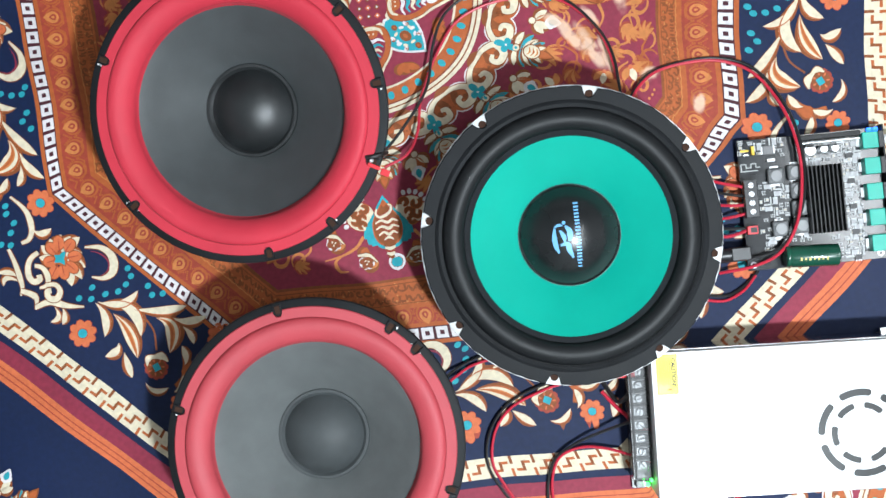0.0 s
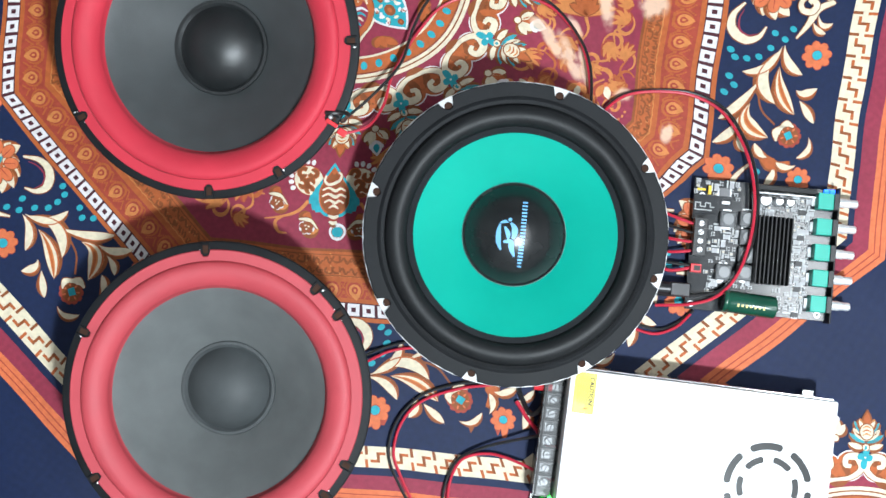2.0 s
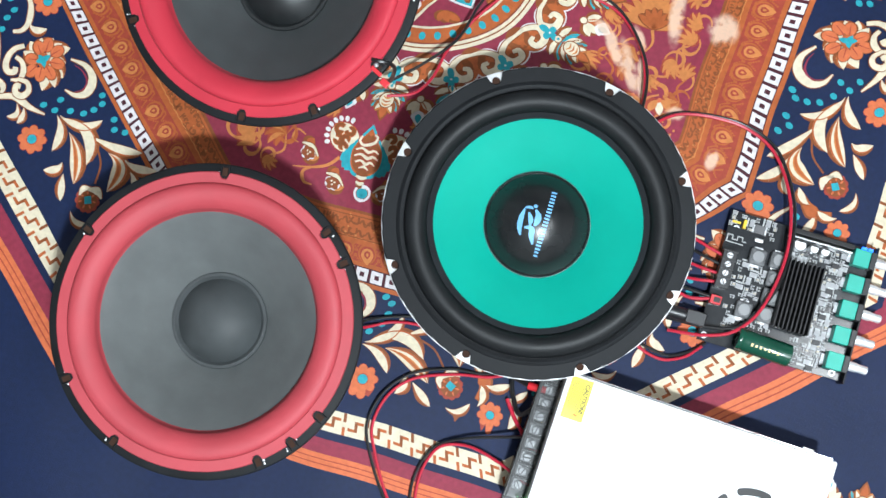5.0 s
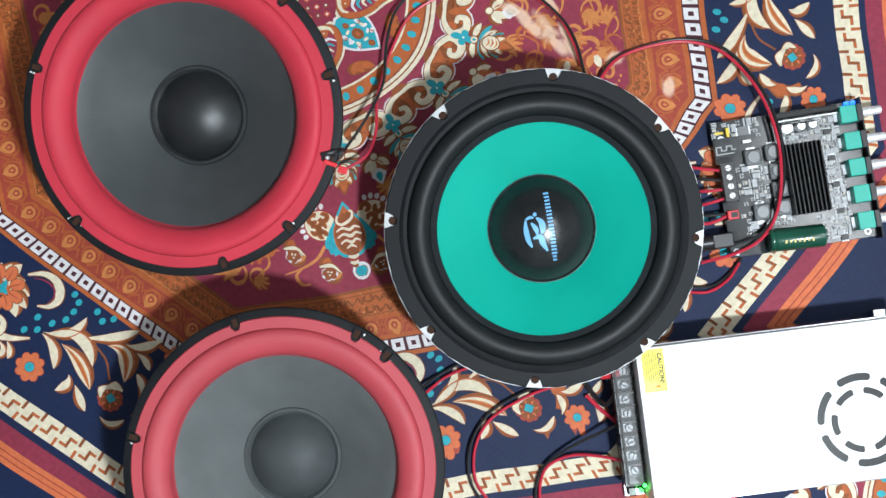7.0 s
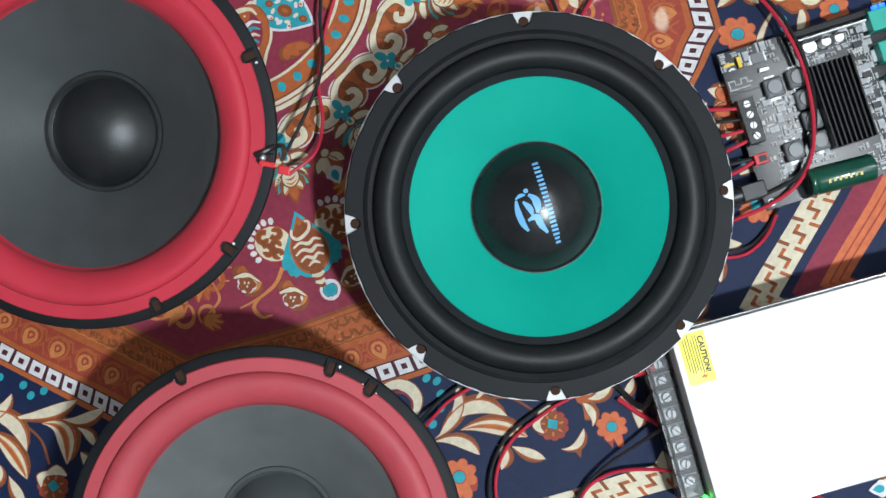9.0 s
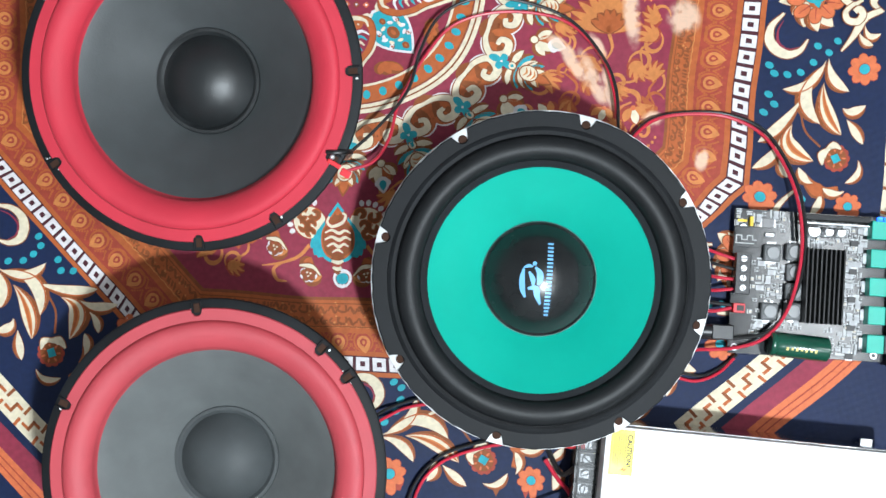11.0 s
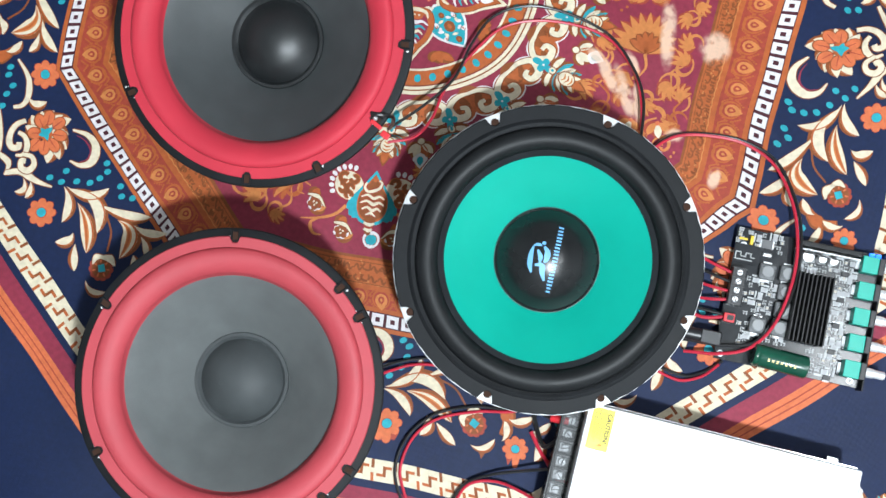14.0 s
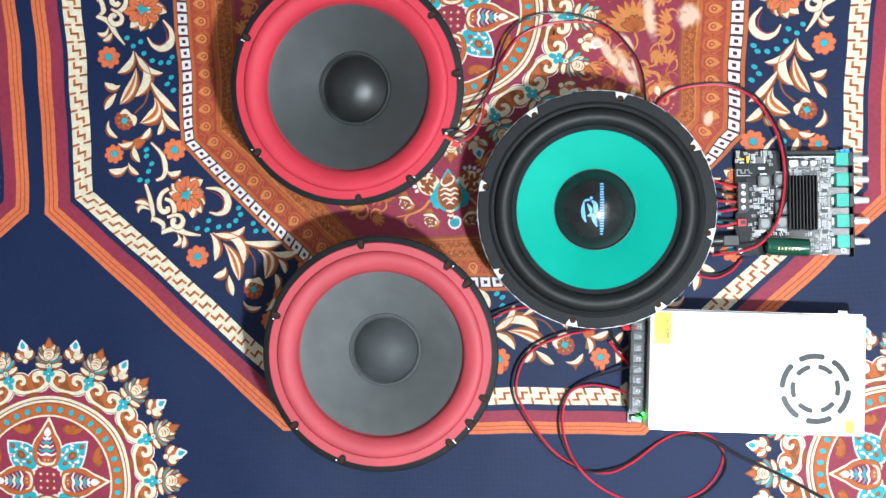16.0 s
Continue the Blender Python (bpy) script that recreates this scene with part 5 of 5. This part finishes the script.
# ---- amplifier board ----
def amplifier(m):
    s = thing("amplifier_board", m, "black bluetooth amplifier circuit board with heatsink and five knobs", "circuit board")
    T = 0.0076  # top of the board
    X0, X1, Y0, Y1 = -0.049, 0.0505, -0.0475, 0.0455

    def put(name, bm, mat, parent=s, label="", smooth=False):
        return part(name, bm, mat, parent, label, smooth)
    put("board", box(X1 - X0, Y1 - Y0, 0.0016, ((X0 + X1) / 2, (Y0 + Y1) / 2, T - 0.0016), 0.0002), PCB_MAT, label="black printed circuit board")
    for x, y in ((X0 + 0.004, Y0 + 0.004), (X1 - 0.006, Y0 + 0.004), (X0 + 0.006, Y1 - 0.012), (X1 - 0.006, Y1 - 0.004)):
        ring_ = put("mounting_ring", lathe([(0.0013, 0), (0.0013, 0.0002), (0.0023, 0.0002), (0.0023, 0)], 20), SOLDER)
        ring_.matrix_basis = Matrix.Translation((x, y, T))
        put("standoff", cyl(0.0025, T - 0.0016, (x, y, 0), 12), PLASTIC_BLACK)
    # heatsink with fins
    hs = put("heatsink", box(0.0245, 0.0475, 0.002, (0.0075, -0.0015, T + 0.002), 0.0003), HEATSINK, label="black finned aluminium heatsink")
    for k in range(9):
        put("fin", box(0.0011, 0.0475, 0.0085, (0.0075 - 0.0116 + k * 0.0029, -0.0015, T + 0.004), 0.0002), HEATSINK, hs)
    # edge-mounted metal strip
    put("edge_heatsink", box(0.044, 0.0036, 0.008, (0.014, Y1 - 0.003, T), 0.0006), HEATSINK)
    put("edge_heatsink", box(0.044, 0.0012, 0.006, (0.014, Y1 - 0.0068, T), 0.0003), GALV)
    # inductors
    for x, y in ((-0.0245, 0.018), (-0.0105, 0.0195), (-0.0095, 0.0065), (-0.0095, -0.006), (-0.0095, -0.0185), (-0.0245, -0.0195)):
        i = put("inductor", box(0.0112, 0.0112, 0.0046, (x, y, T), 0.0014), FERRITE_GREY, label="square grey ferrite inductor")
        put("inductor_core", cyl(0.0041, 0.0012, (x, y, T + 0.0046), 24, 0.0003), DRUM_CORE, i)
        for sy in (-1, 1):
            put("solder_pad", box(0.006, 0.0016, 0.0004, (x, y + sy * 0.0063, T), 0), SOLDER, i)
    # small electrolytic cans
    for x, r in ((0.0, 0.0043), (0.0098, 0.0031), (0.0175, 0.0031)):
        c = put("capacitor_can", cyl(r, 0.0075, (x, 0.0335, T + 0.001), 28, 0.0006), ALU, label="small aluminium capacitor can", smooth=True)
        put("can_base", box(2.1 * r, 2.1 * r, 0.001, (x, 0.0335, T), 0.0003), PLASTIC_BLACK, c)
        bm = bmesh.new()
        pts = [(x + 0.92 * r * math.cos(t), 0.0335 + 0.92 * r * math.sin(t), T + 0.0087) for t in np.linspace(0.5, math.pi - 0.5, 10)]
        bm.faces.new([bm.verts.new(p) for p in pts])
        put("polarity_mark", bm, INK, c)
    # large capacitor lying down
    can = lathe([(0, -0.0185), (0.0072, -0.0185), (0.0078, -0.0175), (0.0078, -0.0160), (0.0073, -0.0150), (0.0078, -0.0140), (0.0078, 0.0178), (0.007, 0.0185), (0, 0.0185)], 36)
    big = part("large_capacitor", can, CAP_GREEN, s, "dark green electrolytic capacitor lying on its side", True, at=Matrix.Translation((-0.006, -0.0405, T + 0.0075)) @ Matrix.Rotation(radians(-3), 4, "Z") @ Matrix.Rotation(math.pi / 2, 4, "Y"))
    for k in range(7):
        a = 0.25
        bm = box(0.0014, 0.0016 if k % 2 else 0.0022, 0.0002, (0, 0, 0))
        part("gold_print", bm, GOLD_INK, big, at=Matrix.Rotation(a, 4, "Z") @ Matrix.Translation((-0.0079, 0, -0.009 + 0.003 * k)) @ Matrix.Rotation(-math.pi / 2, 4, "Y"))
    # potentiometers with shafts
    for k in range(5):
        y = 0.0365 - k * 0.0181
        p = put("potentiometer", box(0.0110, 0.0116, 0.0088, (0.0422, y, T), 0.0006), POT_GREEN, label="turquoise potentiometer with metal shaft")
        put("pot_front", box(0.0040, 0.0118, 0.0094, (0.0496, y, T), 0.0005), PLASTIC_BLACK, p)
        sh = lathe([(0, 0), (0.0034, 0), (0.0034, 0.0055), (0.0029, 0.006), (0.0029, 0.0125), (0.0023, 0.0132), (0, 0.0132)], 24)
        part("shaft", sh, CHROME, p, "bare metal knob shaft", True, at=Matrix.Translation((0.0522, y, T + 0.0046)) @ Matrix.Rotation(math.pi / 2, 4, "Y"))
        put("pot_legs", box(0.003, 0.007, 0.0012, (0.0358, y, T), 0.0003), SOLDER, p)
    put("front_plate", box(0.0013, Y1 - Y0 + 0.003, 0.013, (0.0519, -0.001, 0.0012), 0.0003), surface("black_front_plate", (0.02, 0.02, 0.022), 0.4, 0.6), label="thin black metal front plate")
    for k in range(2):
        put("blue_led", box(0.0032, 0.0028, 0.0030, (0.0440 + 0.0044 * k, 0.0441, T), 0.0004), LED_BLUE, label="lit blue indicator light")
    # screw terminals
    tb = put("speaker_terminal", box(0.0095, 0.0262, 0.008, (-0.0437, 0.0035, T), 0.0005), PLASTIC_BLACK, label="black four-way screw terminal")
    for k in range(4):
        y = 0.013 - k * 0.0062
        put("terminal_screw", cyl(0.0021, 0.0012, (-0.0437, y, T + 0.0078), 16, 0.0003), SOLDER, tb)
        put("terminal_slot", box(0.0036, 0.0006, 0.0002, (-0.0437, y, T + 0.009), 0, turn=0.7 * k), INK, tb)
        put("terminal_rib", box(0.0098, 0.0007, 0.0012, (-0.0437, y + 0.0031, T + 0.0078), 0), PLASTIC_BLACK, tb)
    j = put("red_connector", box(0.0075, 0.006, 0.006, (-0.0445, -0.0185, T), 0.0004), RED_PLASTIC, label="red plastic plug connector")
    put("connector_pocket", box(0.0045, 0.0035, 0.0002, (-0.0438, -0.0185, T + 0.0061), 0), INK, j)
    put("power_jack", box(0.014, 0.0095, 0.0095, (-0.0545, -0.0345, T - 0.001), 0.0008), PLASTIC_BLACK, label="black direct-current power jack")
    put("power_plug", cyl(0.0046, 0.016, seg=20, bevel=0.0008), PLASTIC_BLACK, smooth=True).matrix_basis = Matrix.Translation((-0.0605, -0.0345, T + 0.0036)) @ Matrix.Rotation(-math.pi / 2, 4, "Y")
    # radio module with its aerial
    mod = put("radio_module", box(0.017, 0.0135, 0.001, (-0.0405, 0.0275, T), 0.0002), PCB_MAT, label="small radio module with printed aerial")
    x, y = -0.0475, 0.0235
    for dx, dy, w, h in ((0.0, 0.0025, 0.0007, 0.0055), (0.0018, 0.0048, 0.0036, 0.0007), (0.0035, 0.0034, 0.0007, 0.0034), (0.0052, 0.0021, 0.0038, 0.0007), (0.007, 0.0034, 0.0007, 0.0034), (0.0088, 0.0048, 0.0038, 0.0007),
                         (0.0105, 0.0034, 0.0007, 0.0034), (0.0118, 0.0021, 0.003, 0.0007), (0.0055, -0.0002, 0.0125, 0.0007)):
        put("aerial_trace", box(w, h, 0.0001, (x + dx, y + dy, T + 0.0011), 0), SILK, mod)
    put("yellow_header", box(0.0022, 0.0062, 0.003, (-0.0385, 0.0375, T), 0.0003), BRASS)
    put("yellow_header", box(0.006, 0.0016, 0.0012, (-0.044, 0.0378, T), 0.0003), BRASS)
    put("chip", box(0.0075, 0.006, 0.0014, (-0.0275, 0.037, T), 0.0002), surface("chip_grey", (0.12, 0.12, 0.125), 0.25), label="grey integrated circuit")
    for e in (-1, 1):
        put("chip_legs", box(0.0012, 0.0055, 0.0006, (-0.0275 + e * 0.0043, 0.037, T), 0), SOLDER)
    put("crystal", box(0.0065, 0.0028, 0.002, (-0.0262, 0.0297, T), 0.0008), ALU, label="oval metal crystal can")
    # surface-mounted parts: ends tinned, bodies dark or pale
    rnd = random.Random(5)
    bodies = [surface("smd_" + n, c, 0.4) for n, c in (("black", (0.03, 0.03, 0.03)), ("tan", (0.42, 0.36, 0.28)), ("grey", (0.3, 0.3, 0.31)))]
    zones = [(-0.036, -0.016, -0.013, 0.012, 75), (-0.020, -0.004, -0.030, -0.024, 40), (0.021, 0.036, -0.042, 0.029, 300), (-0.048, -0.016, 0.031, 0.044, 60), (-0.004, 0.034, 0.024, 0.041, 200), (0.018, 0.034, 0.03, 0.042, 120), (-0.036, -0.030, -0.034, -0.014, 50), (0.012, 0.034, -0.045, -0.028, 60)]
    taken = [(0.0, 0.0335), (0.0098, 0.0335), (0.0175, 0.0335), (-0.0385, 0.0375), (-0.0275, 0.037), (-0.0262, 0.0297), (-0.0245, 0.018), (-0.0245, -0.0195), (-0.0105, 0.0195), (-0.0095, 0.0065)]
    shared = {}
    for x0, x1, y0, y1, n in zones:
        for _ in range(n):
            x, y = rnd.uniform(x0, x1), rnd.uniform(y0, y1)
            if any(math.hypot(x - a, y - b) < (0.0046 if k < 6 else 0.0066) for k, (a, b) in enumerate(taken[:10])) or any(math.hypot(x - a, y - b) < 0.0031 for a, b in taken[10:]):
                continue
            taken.append((x, y))
            kind = rnd.choice((0, 0, 1, 2, 3))
            if kind not in shared:
                L, W = ((0.0027, 0.0014), (0.0024, 0.0018), (0.0031, 0.0016), (0.0050, 0.0032))[kind]
                bm = box(L * 0.5, W, 0.0008, (0, 0, 0.0001), 0)
                nf = len(bm.faces)
                for e in (-1, 1):
                    box(L * 0.27, W * 1.05, 0.0009, (e * L * 0.38, 0, 0), 0, bm)
                box(L * 1.25, W * 0.35, 0.00012, (0, W * 0.95, 0), 0, bm)
                me = mesh_of("chip_resistor", bm, [bodies[min(kind, 2)], DULL_TIN, SILK])
                for k, p in enumerate(me.polygons):
                    p.material_index = 0 if k < 6 else 1 if k < 18 else 2
                shared[kind] = me
            ob = new("surface_component", shared[kind])
            ob.parent = s
            ob.matrix_basis = Matrix.Translation((x, y, T)) @ Matrix.Rotation(rnd.choice((0, math.pi / 2)), 4, "Z")
    # printed white areas and lettering marks of the board
    for x, y, w, h in ((0.0275, -0.030, 0.005, 0.004), (0.030, 0.012, 0.004, 0.005), (0.0315, -0.008, 0.004, 0.006), (0.028, 0.024, 0.006, 0.002), (-0.028, -0.027, 0.008, 0.0015), (-0.03, -0.034, 0.012, 0.001), (0.024, -0.044, 0.008, 0.0015)):
        put("printed_mark", box(w, h, 0.0001, (x, y, T), 0), SILK)
    for k in range(5):
        put("chip", box(0.005, 0.0036, 0.0012, (0.0285, 0.0365 - 0.0181 * k - 0.009, T), 0.0002), PLASTIC_BLACK)
        for e in (-1, 1):
            for j in range(4):
                put("chip_leg", box(0.0005, 0.0012, 0.0006, (0.0285 + (j - 1.5) * 0.0012, 0.0275 - 0.0181 * k + e * 0.0023, T), 0), SOLDER)
    return s


DULL_TIN = surface("dull_tinned_ends", (0.34, 0.35, 0.36), 0.45, 0.4, var=0.25, scale=500)
DRUM_CORE = surface("grey_drum_core", (0.22, 0.225, 0.23), 0.4)
GOLD_INK = surface("gold_ink", (0.6, 0.5, 0.15), 0.35)
amp = amplifier(Matrix.Translation((0.2935, -0.0553, 0.0012)) @ Matrix.Rotation(radians(-0.3), 4, "Z"))


# ---- wires ----
def wire(name, pts, mat, label, r=0.00105, group="loose wires"):
    ob = new(name, mesh_of(name, tube(pts, r), mat, True))
    return tagged(ob, label, "wire", group)


def lifted(pts, z0, z1, top):
    """Heights along a wire that starts at z0, arches to top and ends at z1."""
    n = len(pts) - 1
    return [(x, y, z0 + (z1 - z0) * k / n + (top - (z0 + z1) / 2) * math.sin(math.pi * k / n)) for k, (x, y) in enumerate(pts)]


Z = 0.0022
wire("speaker_wire", lifted([(-0.007, 0.005), (0.013, 0.027), (0.030, 0.052), (0.037, 0.081), (0.048, 0.104), (0.071, 0.117), (0.101, 0.117), (0.132, 0.107), (0.153, 0.086), (0.164, 0.063), (0.167, 0.030)], 0.03, 0.012, 0.007), BLACK_WIRE, "thin black wire from the red woofer, on the bedspread")
wire("speaker_wire", lifted([(-0.006, -0.002), (0.011, 0.006), (0.020, 0.022), (0.025, 0.047), (0.040, 0.078), (0.058, 0.100), (0.089, 0.110), (0.127, 0.107), (0.151, 0.088), (0.162, 0.065), (0.168, 0.030)], 0.02, 0.010, 0.005), RED_WIRE, "thin red wire from the red woofer, on the bedspread")
OVER_BOARD = (0.012, 0.008, 0.005, 0.004, 0.004, 0.007, 0.013, 0.018, 0.0185, 0.0185, 0.017, 0.013, 0.006)
red_arch = [(0.170, 0.020), (0.179, 0.035), (0.193, 0.046), (0.215, 0.0505), (0.240, 0.0495), (0.262, 0.038), (0.2775, 0.013), (0.2845, -0.014), (0.2855, -0.042), (0.279, -0.072), (0.266, -0.091), (0.248, -0.099), (0.224, -0.102)]
black_arch = [(0.168, 0.021), (0.177, 0.034), (0.190, 0.046), (0.213, 0.0515), (0.239, 0.0515), (0.263, 0.041), (0.2795, 0.015), (0.2868, -0.012), (0.288, -0.042), (0.281, -0.068), (0.268, -0.087), (0.247, -0.093), (0.221, -0.094)]
wire("speaker_wire", [(x, y, z) for (x, y), z in zip(red_arch, OVER_BOARD)], RED_WIRE, "thin red wire arching over the amplifier board", 0.00115)
wire("speaker_wire", [(x, y, z - 0.0005) for (x, y), z in zip(black_arch, OVER_BOARD)], BLACK_WIRE, "thin black wire arching over the amplifier board", 0.00115)
wire("speaker_wire", [(0.020, -0.162, 0.012), (0.030, -0.156, Z + 0.002), (0.042, -0.150, Z), (0.060, -0.147, Z), (0.085, -0.150, Z)], RED_WIRE, "thin red wire under the green woofer")
wire("speaker_wire", [(0.020, -0.157, 0.012), (0.030, -0.151, Z + 0.002), (0.045, -0.145, Z), (0.063, -0.140, Z), (0.085, -0.136, Z)], BLACK_WIRE, "thin black wire under the green woofer")
wire("speaker_wire", [(0.140, -0.155, 0.006), (0.118, -0.167, Z), (0.093, -0.1725, Z), (0.067, -0.183, Z), (0.053, -0.199, Z), (0.0485, -0.221, Z), (0.055, -0.238, Z), (0.069, -0.261, Z), (0.084, -0.278, Z), (0.106, -0.291, Z), (0.129, -0.295, Z), (0.151, -0.285, Z + 0.003), (0.174, -0.268, Z + 0.002),
                      (0.191, -0.2605, Z), (0.209, -0.2595, Z), (0.223, -0.265, Z), (0.231, -0.278, Z), (0.224, -0.298, Z), (0.208, -0.313, Z), (0.180, -0.322, Z), (0.140, -0.330, Z)], RED_WIRE, "long thin red wire looped on the bedspread")
wire("speaker_wire", [(0.140, -0.150, 0.006), (0.115, -0.1655, Z), (0.090, -0.1695, Z), (0.064, -0.1805, Z), (0.0485, -0.200, Z + 0.001), (0.0450, -0.223, Z), (0.0545, -0.244, Z), (0.070, -0.266, Z), (0.088, -0.283, Z), (0.114, -0.2935, Z + 0.003), (0.141, -0.2885, Z), (0.166, -0.273, Z), (0.188, -0.2625, Z), (0.205, -0.262, Z), (0.217, -0.264, Z), (0.227, -0.272, Z), (0.233, -0.286, Z + 0.002), (0.227, -0.301, Z), (0.210, -0.316, Z), (0.181, -0.3255, Z), (0.140, -0.3335, Z)], BLACK_WIRE, "long thin black wire looped on the bedspread")
wire("supply_wire", [(0.163, -0.2285, 0.021), (0.157, -0.228, 0.020), (0.139, -0.221, 0.010), (0.117, -0.2165, 0.005), (0.099, -0.221, Z + 0.002), (0.0915, -0.233, Z), (0.0895, -0.251, Z), (0.094, -0.273, Z), (0.106, -0.293, Z + 0.003), (0.123, -0.308, Z), (0.146, -0.319, Z), (0.180, -0.328, Z)], RED_WIRE, "red wire from the power supply terminal")
wire("supply_wire", [(0.163, -0.196, 0.021), (0.157, -0.197, 0.020), (0.135, -0.204, 0.012), (0.112, -0.212, 0.007), (0.094, -0.223, Z + 0.001), (0.0868, -0.241, Z), (0.0865, -0.258, Z), (0.0925, -0.275, Z), (0.103, -0.293, Z)], BLACK_WIRE, "black wire from the power supply terminal")
wire("mains_cable", [(0.205, -0.259, Z + 0.0035), (0.225, -0.268, Z + 0.0035), (0.245, -0.280, Z), (0.269, -0.291, Z), (0.293, -0.303, Z), (0.330, -0.324, Z), (0.400, -0.360, Z)], BLACK_WIRE, "thin black mains cable leaving the power supply", 0.0015)
for (ax, ay, az), (bx, by, bz), mat in (((0.213, -0.030, 0.006), (0.2455, -0.0425, 0.0125), RED_WIRE), ((0.215, -0.039, 0.006), (0.2455, -0.049, 0.0125), BLACK_WIRE), ((0.215, -0.050, 0.006), (0.2455, -0.0555, 0.0125), RED_WIRE), ((0.217, -0.063, 0.005), (0.2455, -0.0615, 0.0125), RED_WIRE)):
    wire("terminal_wire", [(ax, ay, az), ((ax * 2 + bx) / 3, (ay * 2 + by) / 3 - 0.001, az + 0.001), ((ax + bx * 2) / 3, (ay + by * 2) / 3 - 0.001, bz - 0.002), (bx, by, bz)], mat, "short thin wire at the screw terminal", 0.0011, "terminal wires")
wire("connector_wire", [(0.218, -0.073, 0.006), (0.232, -0.0765, 0.009), (0.246, -0.0735, 0.011)], RED_WIRE, "red wire at the red plug connector", 0.0012, "terminal wires")
wire("connector_wire", [(0.218, -0.070, 0.005), (0.232, -0.071, 0.008), (0.246, -0.072, 0.010)], BLACK_WIRE, "black wire at the red plug connector", 0.0012, "terminal wires")
wire("speaker_wire", [(0.205, -0.117, 0.004), (0.216, -0.121, Z), (0.228, -0.122, Z), (0.241, -0.116, Z), (0.250, -0.106, 0.004)], RED_WIRE, "thin red wire beside the amplifier board")
wire("speaker_wire", [(0.203, -0.114, 0.004), (0.215, -0.117, Z), (0.230, -0.1185, Z), (0.244, -0.111, Z), (0.252, -0.103, 0.004)], BLACK_WIRE, "thin black wire beside the amplifier board")


def lug_wire(y0, colour, sleeve, label):
    e = thing("cable_lug", Matrix.Identity(4), label, "wire", "loose wires")
    part("wire", tube([(0.120, y0 + 0.008, 0.006), (0.132, y0 + 0.003, 0.012), (0.143, y0, 0.018)], 0.0016), colour, e, smooth=True)
    part("sleeve", tube([(0.143, y0, 0.018), (0.148, y0, 0.0195), (0.155, y0, 0.0205)], 0.0027, 12), sleeve, e, "glossy red crimp sleeve", True)
    part("tongue", box(0.010, 0.004, 0.0008, (0.160, y0, 0.0200), 0.0002), SOLDER, e)


lug_wire(-0.1655, BLACK_WIRE, RED_PLASTIC, "crimped cable lug with red sleeve in the screw terminal")
wire("supply_wire", [(0.162, -0.177, 0.021), (0.152, -0.178, 0.02), (0.143, -0.186, 0.010), (0.137, -0.178, 0.005), (0.132, -0.165, 0.004), (0.135, -0.150, 0.004)], BLACK_WIRE, "black wire curling beside the power supply", 0.0016)
wire("supply_wire", [(0.162, -0.206, 0.021), (0.154, -0.205, 0.018), (0.147, -0.196, 0.008), (0.141, -0.190, 0.004), (0.132, -0.178, 0.004)], RED_WIRE, "short red wire beside the power supply", 0.0014)
wire("speaker_lead", [(-0.0100, -0.0005, 0.1030), (-0.0050, -0.0004, 0.1040), (0.0005, 0.0008, 0.1005), (0.0020, 0.0030, 0.0850), (-0.0005, 0.0045, 0.0600), (-0.0050, 0.0050, 0.0350)], BLACK_WIRE, "black lead soldered at the rim of the red woofer", 0.0014)


# ---- loose thread ----
thread = new("loose_thread", mesh_of("loose_thread", tube([(0.3935, -0.050, 0.0012), (0.3955, -0.075, 0.0012), (0.3962, -0.100, 0.0012), (0.3990, -0.133, 0.0012), (0.3975, -0.160, 0.0012)], 0.0003, 6), WHITE, True))
tagged(thread, "fine white thread lying on the navy cloth", "thread")
